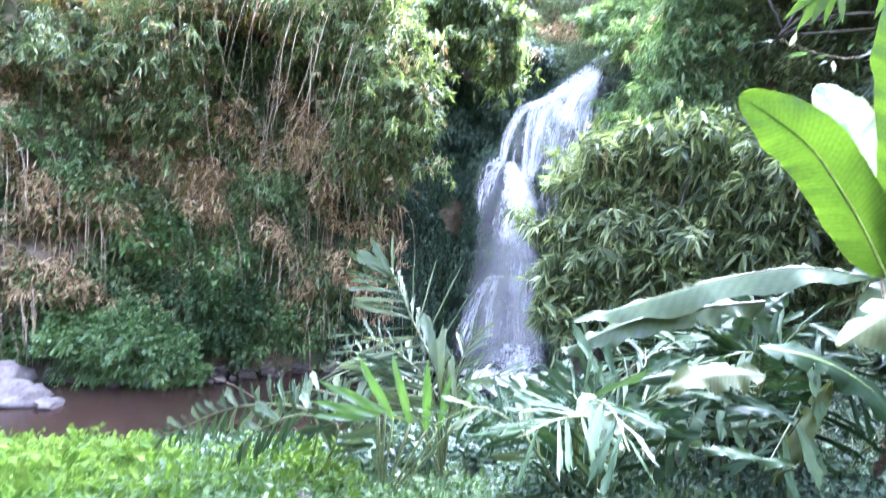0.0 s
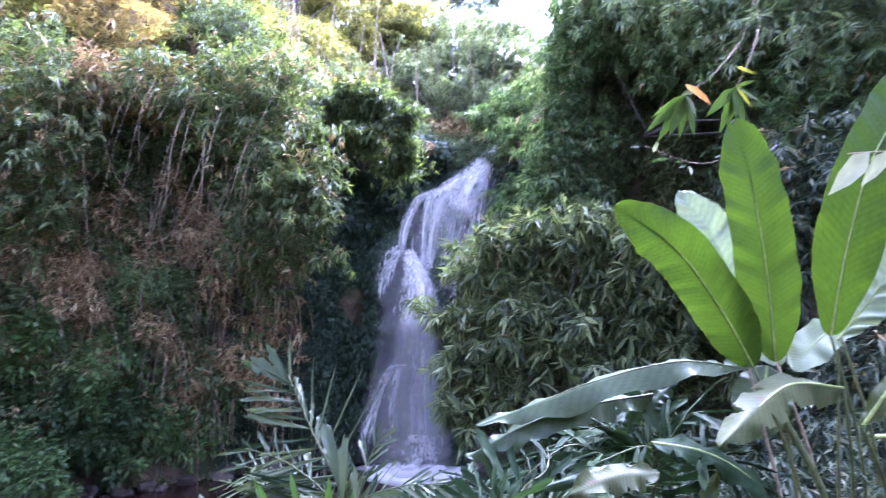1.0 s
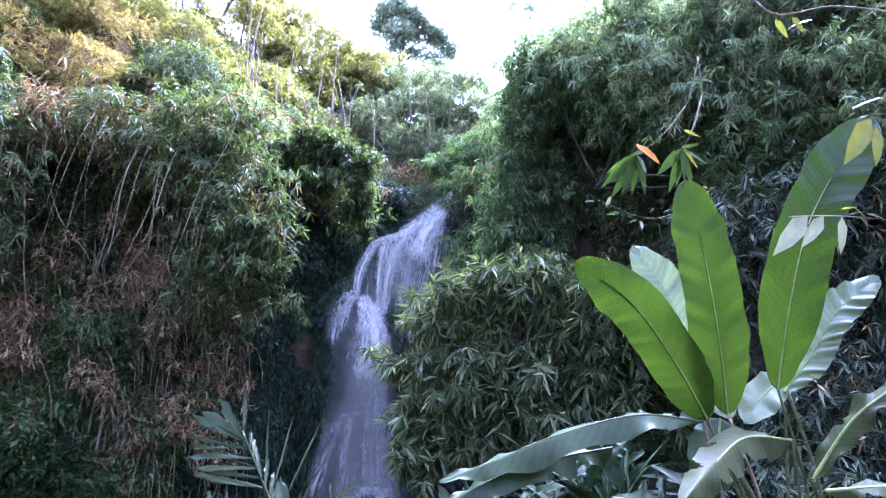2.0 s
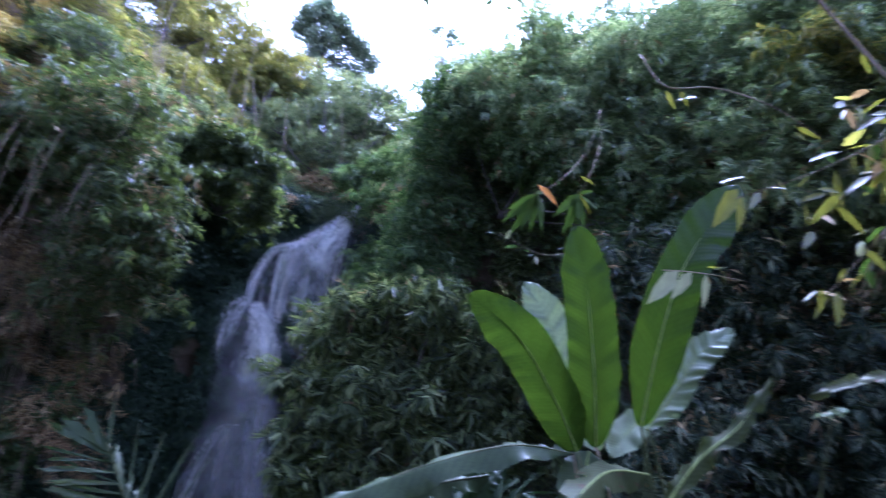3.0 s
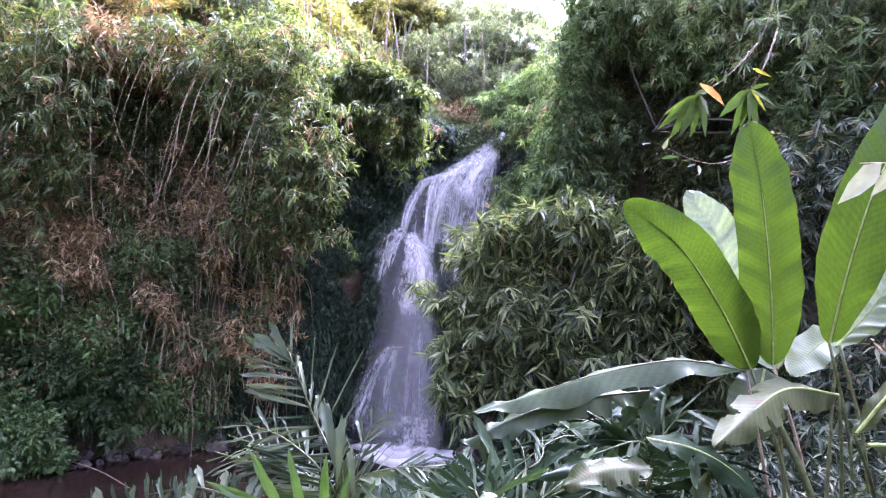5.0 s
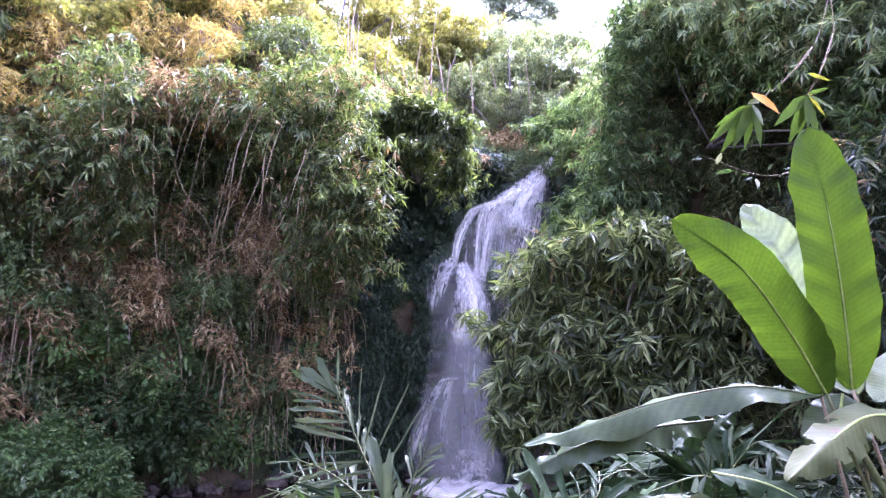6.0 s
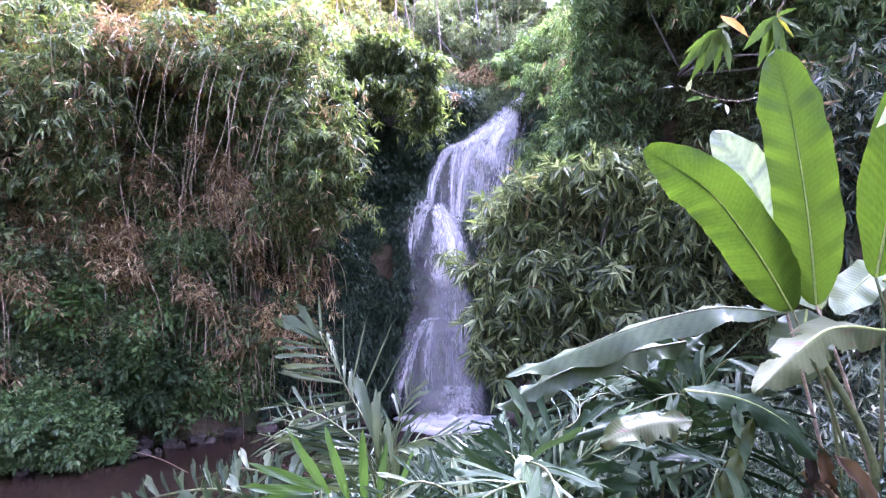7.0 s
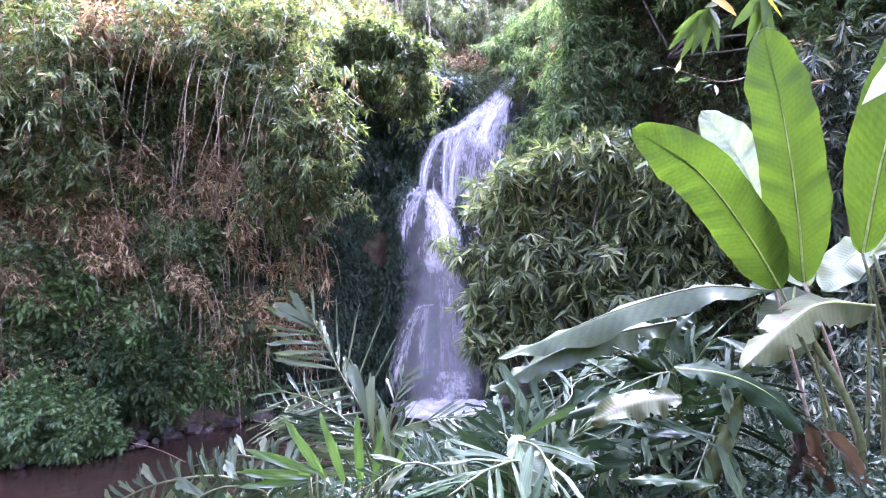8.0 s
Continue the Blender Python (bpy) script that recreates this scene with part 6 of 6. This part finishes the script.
for i, (top, lean) in enumerate([((2.42, 4.60, 1.23), 0.0), ((2.58, 4.65, 1.26), 0.02), ((2.81, 4.50, 1.42), 0.08), ((2.66, 4.75, 1.23), -0.03), ((2.87, 4.50, 1.42), 0.1), ((2.39, 4.60, 1.22), -0.05), ((2.80, 4.40, 1.15), 0.05), ((3.07, 4.80, 1.50), 0.0), ((2.45, 3.80, 1.04), 0.12)]):
    foot = BB + (lean * 2.2 - 0.05 + 0.03 * ((i * 7) % 5), 0.05 * ((i * 5) % 4 - 1.5), 0)
    stalk_to(banana, [foot, foot * 0.45 + np.array(top) * 0.55 + (lean * 0.5, 0, 0.1), top], [0.012, 0.01, 0.008], M_DRYSTEM if i % 4 == 1 else M_STALK, i)
stalk_to(banana, [BB, BB + (-0.02, 0, 0.5), np.array((2.51, 4.62, 1.10))], [0.022, 0.02, 0.018], M_STALK, 20, "stout green stem of folded leaf bases")
blade(banana, [(2.50, 4.60, 1.24), (2.44, 4.55, 1.05), (2.40, 4.55, 0.83)], 0.3, M_BANANA_SHEEN, (-0.4, -1, 0), 14, -0.25, label="grey-green folded leaf base")
wither_r = np.random.default_rng(44)
for i in range(6):
    a = np.array((2.32, 4.24, 0.5)) + wither_r.uniform(-1, 1, 3) * (0.1, 0.08, 0.1)
    b = a + np.array((wither_r.uniform(-0.16, 0.16), wither_r.uniform(-0.12, 0.02), -wither_r.uniform(0.2, 0.38)))
    blade(banana, [a, (a + b) / 2 + (0.03, -0.04, 0.03), b], wither_r.uniform(0.04, 0.08), M_WITHERED, (wither_r.uniform(-0.5, 0.5), -1, 0.1), 40 + i, 0.9, 2, 0.05, label="withered brown leaf hanging down", nv=30, nu=9, rib_mat=M_WITHERED, rib_size=0.5)

# single broad leaves among the palms
for i, (pts, wd, mat, lab) in enumerate([
        ([(1.63, 4.00, 0.77), (1.40, 3.95, 0.76), (1.19, 3.90, 0.69)], 0.15, M_BANANA_WORN, "yellowing broad leaf"),
        ([(0.84, 4.00, 0.60), (0.91, 3.90, 0.53), (1.01, 3.80, 0.41)], 0.15, M_BANANA_PALE, "pale pointed broad leaf"),
        ([(1.20, 3.90, 0.47), (1.10, 3.95, 0.54), (1.05, 4.00, 0.63)], 0.12, M_PALM, "dark broad leaf"),
        ([(1.79, 4.00, 0.59), (1.57, 3.95, 0.62), (1.35, 3.90, 0.61)], 0.045, M_PALM, "narrow dark leaf"),
        ([(1.70, 3.80, 0.44), (1.49, 3.75, 0.48), (1.25, 3.70, 0.51)], 0.05, M_PALM, "narrow dark leaf"),
        ([(2.00, 4.20, 0.73), (1.86, 4.10, 0.52), (1.71, 4.00, 0.29)], 0.09, M_OLIVE, "yellow-green strap leaf"),
        ([(1.63, 4.20, 0.76), (1.35, 4.10, 0.74), (1.05, 4.00, 0.68)], 0.07, M_PALM, "narrow dark leaf"),
        ([(2.23, 4.20, 0.47), (2.32, 4.15, 0.41), (2.39, 4.10, 0.28)], 0.05, M_DRY, "orange-brown dry leaf"),
        ([(1.91, 4.70, 0.81), (1.88, 4.75, 0.96), (2.05, 4.80, 1.12)], 0.10, M_PALM, "dark leaf in the shade"),
        ([(1.75, 4.80, 0.79), (1.80, 4.80, 0.96), (1.77, 4.85, 1.11)], 0.10, M_PALM, "dark leaf in the shade"),
        ([(3.75, 3.40, 1.86), (3.38, 3.40, 1.80), (3.04, 3.45, 1.69)], 0.075, M_BANANA_WORN, "pale torn leaf"),
        ([(3.18, 2.60, 1.30), (2.91, 2.60, 1.28), (2.66, 2.60, 1.17)], 0.07, M_BANANA_WORN, "pale drooping leaf"),
        ([(2.84, 2.40, 1.55), (2.73, 2.40, 1.47), (2.63, 2.40, 1.38)], 0.06, M_BANANA_DRY, "dry curled leaf"),
        ([(3.70, 3.90, 1.63), (3.79, 3.90, 1.65), (3.55, 3.90, 1.58)], 0.04, M_BANANA_PALE, "pale leaf fragment")]):
    base = np.array(pts[0])
    leafy = thing("broad_leaf", tuple(base), lab + " on a thin stalk", "leaf", "broad leaves on the bank")
    g = float(ground_z(base[0:1], base[1:2] + 0.25)[0])
    stalk_to(leafy, [(base[0], base[1] + 0.25, g), base * (0.4, 0.4, 0.4) + np.array((base[0], base[1] + 0.2, g)) * 0.6 + (0, 0.05, 0.15), tuple(base)], [0.009, 0.007, 0.005], M_STALK, i)
    blade(leafy, pts, wd, mat, (-0.15, -0.6, 0.75), 60 + i, -0.25, 3, 0.006, nv=70, rib_mat=M_STALK, rib_size=0.5)

# big dry leaf beside the path
dry = thing("dry_leaf", (1.97, 2.10, 1.50), "pale dry banana leaf folded on its stalk", "leaf")
stalk_to(dry, [(1.97, 2.10, 1.50), (2.00, 2.08, 1.57), (2.00, 2.05, 1.62)], [0.004, 0.006, 0.008], M_RIB, 1)
blade(dry, [(1.99, 2.05, 1.62), (1.82, 2.00, 1.70), (1.72, 1.97, 1.75), (1.65, 1.95, 1.81)], 0.098, M_BANANA_DRY, (-0.85, -0.55, 0.1), 2, 0.15, 0, 0.003, nv=60, tip=0.55, rib_mat=M_BANANA_DRY, rib_size=0.2)
blade(dry, [(2.00, 2.05, 1.62), (2.00, 2.00, 1.76), (2.01, 1.95, 1.89), (2.04, 1.90, 2.07)], 0.085, M_BANANA_DRY, (-0.85, -0.5, 0.1), 3, 0.3, 0, 0.002, rib_mat=M_BANANA_DRY, rib_size=0.2)


# ---- twigs close by ----
def single_leaves(root, P, D, N, L, W, droop, mat):
    for i in range(len(P)):
        j = slice(i, i + 1)
        part("leaf", mesh_np("leaf", *leaf_arrays(P[j], D[j], N[j], L[j], W[j], droop, True), mat), root)


def twig(name, label, points, rad, leaves, mat, size, seed, start=0.2, extra=()):
    r = np.random.default_rng(seed)
    base = np.array(points[0], float)
    root = thing(name, tuple(base), label, "branch")
    line = bend([np.array(p) - base for p in points], 24)
    part("stem", mesh_np("stem", *tube_arrays(line, [rad, rad * 0.7, rad * 0.35], 6, 0.06, seed), M_DRYSTEM), root)
    f = start + (1 - start) * r.random(leaves)
    P = line[np.minimum((f * 23).astype(int), 23)] + r.normal(size=(leaves, 3)) * size * 0.25
    D = r.normal(size=(leaves, 3)) * 0.5 + np.array([0, -0.1, -0.35]) + unit(line[-1] - line[0]) * 0.8
    N = unit(np.array([-0.3, -0.5, 0.6]) + r.normal(size=(leaves, 3)) * 0.7)
    ss = r.uniform(0.5, 1.3, leaves)
    single_leaves(root, P, D, N, size * ss, size * 0.27 * ss, 0.15, mat)
    for m, count, s2 in extra:
        f = start + (1 - start) * r.random(count)
        P = line[np.minimum((f * 23).astype(int), 23)] + r.normal(size=(count, 3)) * size * 0.3
        D = r.normal(size=(count, 3)) * 0.6 + np.array([0, 0, -0.4])
        N = unit(np.array([0, -0.5, 0.8]) + r.normal(size=(count, 3)) * 0.3)
        single_leaves(root, P, D, N, np.full(count, s2), np.full(count, s2 * 0.4), 0.05, m)
    return root


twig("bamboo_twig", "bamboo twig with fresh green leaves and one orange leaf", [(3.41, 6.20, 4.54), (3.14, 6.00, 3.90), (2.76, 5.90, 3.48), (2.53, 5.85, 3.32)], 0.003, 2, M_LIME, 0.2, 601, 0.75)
twig("bamboo_twig", "bamboo twig with fresh green hanging leaves", [(3.29, 6.00, 4.42), (3.19, 5.80, 3.92), (2.96, 5.60, 3.46), (2.89, 5.60, 3.33)], 0.003, 2, M_OLIVE, 0.2, 602, 0.8)
twig("bamboo_twig", "thin twig with small green leaves", [(3.40, 6.40, 3.06), (3.04, 6.60, 2.98), (2.60, 6.80, 3.19)], 0.005, 7, M_GREEN, 0.14, 603, 0.3, [(M_PALE_GLINT, 2, 0.14)])
for i, (pts, n) in enumerate([([(4.10, 3.20, 3.56), (3.27, 3.10, 3.00), (2.75, 3.10, 2.69), (2.39, 3.20, 2.52)], 26), ([(3.82, 3.10, 3.15), (3.05, 3.00, 2.73), (2.58, 3.00, 2.40)], 22), ([(4.26, 3.30, 3.46), (3.54, 3.20, 3.25), (3.05, 3.20, 3.14)], 18), ([(3.78, 3.20, 2.97), (3.23, 3.20, 2.46), (3.00, 3.30, 2.16)], 18), ([(4.55, 3.20, 3.46), (3.92, 3.10, 2.98), (3.35, 3.10, 2.62)], 18)]):
    twig("bamboo_twig", "bamboo twig with olive green leaves, some coloured pale as glints", pts, 0.004, n, M_OLIVE, 0.15, 620 + i, 0.1, [(M_PALE_GLINT, 4, 0.09), (M_LIME, 3, 0.12), (M_RIDGE, 3, 0.12), (M_DRY, 4, 0.13)])
for i, (pts, rad) in enumerate([([(3.47, 3.80, 4.47), (3.65, 3.50, 3.75), (3.83, 3.30, 3.26), (4.12, 3.10, 2.75)], 0.014), ([(2.54, 4.20, 3.85), (2.60, 4.00, 3.53), (2.79, 3.80, 3.47), (3.02, 3.60, 3.31), (3.16, 3.40, 3.05)], 0.006)]):
    twig("branch", "bare grey bamboo branch", pts, rad, 6, M_OLIVE, 0.14, 640 + i, 0.3)


# ---- low plants on the near bank ----
def ground_plants(name, label, area, n, mat, size, k, style, height, seed, wide=1.0, near=False):
    r = np.random.default_rng(seed)
    x, y = r.uniform(area[0], area[1], n), r.uniform(area[2], area[3], n)
    rim = np.minimum(np.minimum(x - area[0], area[1] - x), np.minimum(y - area[2], area[3] - y))
    ragged = rim + 0.35 * lumps(np.stack([x, y, 0 * x], -1), 0.5, seed + 4) > 0.9 * r.random(n) ** 2
    dry_land = ((y < near_edge(x) - 0.25) | (y > far_edge(x) + 0.1)) & ragged
    x, y = x[dry_land], y[dry_land]
    n = len(x)
    z = ground_z(x, y)
    P = np.stack([x, y, z], -1)
    h = height * (0.35 + 0.65 * r.random(n)) * (0.6 + 0.6 * np.clip(lumps(P, 0.9, seed + 1) + 0.4, 0, 1))
    P[:, 2] += h * r.random(n) ** 0.6
    V, F = sprig_leaves(P, np.tile((0, -0.3, 0.9), (n, 1)) + r.normal(size=(n, 3)) * 0.5, k, size, seed + 2, style, near, wide)
    return tagged(new(name, mesh_np(name, V, F, mat, smooth=False)), label, "undergrowth", kind="stuff")


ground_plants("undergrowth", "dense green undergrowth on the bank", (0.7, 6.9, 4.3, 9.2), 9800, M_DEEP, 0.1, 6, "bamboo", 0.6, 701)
ground_plants("undergrowth", "low leafy plants around the banana plant", (0.4, 5.8, 3.0, 5.5), 17000, M_IVY, 0.045, 6, "ovate", 0.32, 702)
ground_plants("undergrowth", "dark undergrowth along the stream bank", (-0.9, 3.0, 5.6, 10.5), 6500, M_IVY, 0.1, 6, "ovate", 0.45, 703)
ground_plants("undergrowth", "low dark creeping plants at the water's edge", (-4.0, -0.9, 5.6, 9.0), 3500, M_IVY, 0.08, 6, "ovate", 0.14, 707)
ground_plants("undergrowth", "small leafy weeds between the palms", (-2.0, 1.9, 2.6, 5.2), 8000, M_GREEN, 0.05, 6, "ovate", 0.22, 708)
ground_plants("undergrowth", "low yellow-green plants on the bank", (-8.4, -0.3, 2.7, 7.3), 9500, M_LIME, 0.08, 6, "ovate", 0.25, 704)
ground_plants("undergrowth", "narrow leaves on the steep bank, coloured dark as shade", (2.7, 7.8, 2.2, 7.3), 8000, M_DEEP, 0.13, 6, "bamboo", 1.2, 705)
ground_plants("undergrowth", "plants at the foot of the far cliff", (-9, -2.5, 10.2, 13.0), 3500, M_FINE, 0.12, 6, "ovate", 0.35, 706)

flaps = twig("branch", "thin twig with pale drooping leaves across the banana leaf", [(2.70, 4.15, 2.38), (2.87, 4.12, 2.39), (3.05, 4.10, 2.39), (3.24, 4.05, 2.37)], 0.004, 3, M_OLIVE, 0.14, 650, 0.2)
for i, (a, b) in enumerate([((2.80, 4.13, 2.39), (2.55, 4.10, 2.15)), ((2.88, 4.11, 2.39), (2.72, 4.10, 2.20)), ((2.98, 4.10, 2.39), (2.95, 4.10, 2.17)), ((3.41, 4.30, 3.09), (3.15, 4.25, 2.76)), ((3.44, 4.30, 3.04), (3.36, 4.25, 2.76))]):
    d = np.array([b]) - np.array([a])
    n = float(np.linalg.norm(d))
    V, F = leaf_arrays(np.array([a]) - np.array(flaps.location), d, np.array([(0.2, -1.0, 0.3)]), np.array([n]), np.array([n * 0.34]), 0.03, True)
    part("leaf", mesh_np("leaf", V, F, M_PALE_GLINT if i < 3 else M_OLIVE), flaps)


def spray(owner, base, tips, mat, width=0.24):
    """Single leaves that spread from the end of a twig."""
    o = np.array(owner.location)
    for q in tips:
        d = np.array([q]) - np.array([base])
        n = np.linalg.norm(d)
        part("leaf", mesh_np("leaf", *leaf_arrays(np.array([base]) - o, d, np.array([(0.3, -1.0, 0.4)]), np.array([n]), np.array([n * width]), 0.06, True), mat), owner)


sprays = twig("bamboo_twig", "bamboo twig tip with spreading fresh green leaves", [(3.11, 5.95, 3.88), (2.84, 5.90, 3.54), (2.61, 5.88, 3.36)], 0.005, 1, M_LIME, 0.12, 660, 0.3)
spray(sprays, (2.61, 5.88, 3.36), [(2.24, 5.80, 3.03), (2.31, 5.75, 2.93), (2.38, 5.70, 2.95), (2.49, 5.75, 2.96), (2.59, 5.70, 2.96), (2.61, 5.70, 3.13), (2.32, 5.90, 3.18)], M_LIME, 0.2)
spray(sprays, (2.59, 5.86, 3.45), [(2.73, 5.70, 3.23)], M_ORANGE, 0.42)
sprays = twig("bamboo_twig", "bamboo twig tip with drooping yellow-green leaves", [(3.19, 5.80, 3.92), (3.00, 5.65, 3.53), (2.88, 5.60, 3.33)], 0.005, 1, M_OLIVE, 0.12, 661, 0.3)
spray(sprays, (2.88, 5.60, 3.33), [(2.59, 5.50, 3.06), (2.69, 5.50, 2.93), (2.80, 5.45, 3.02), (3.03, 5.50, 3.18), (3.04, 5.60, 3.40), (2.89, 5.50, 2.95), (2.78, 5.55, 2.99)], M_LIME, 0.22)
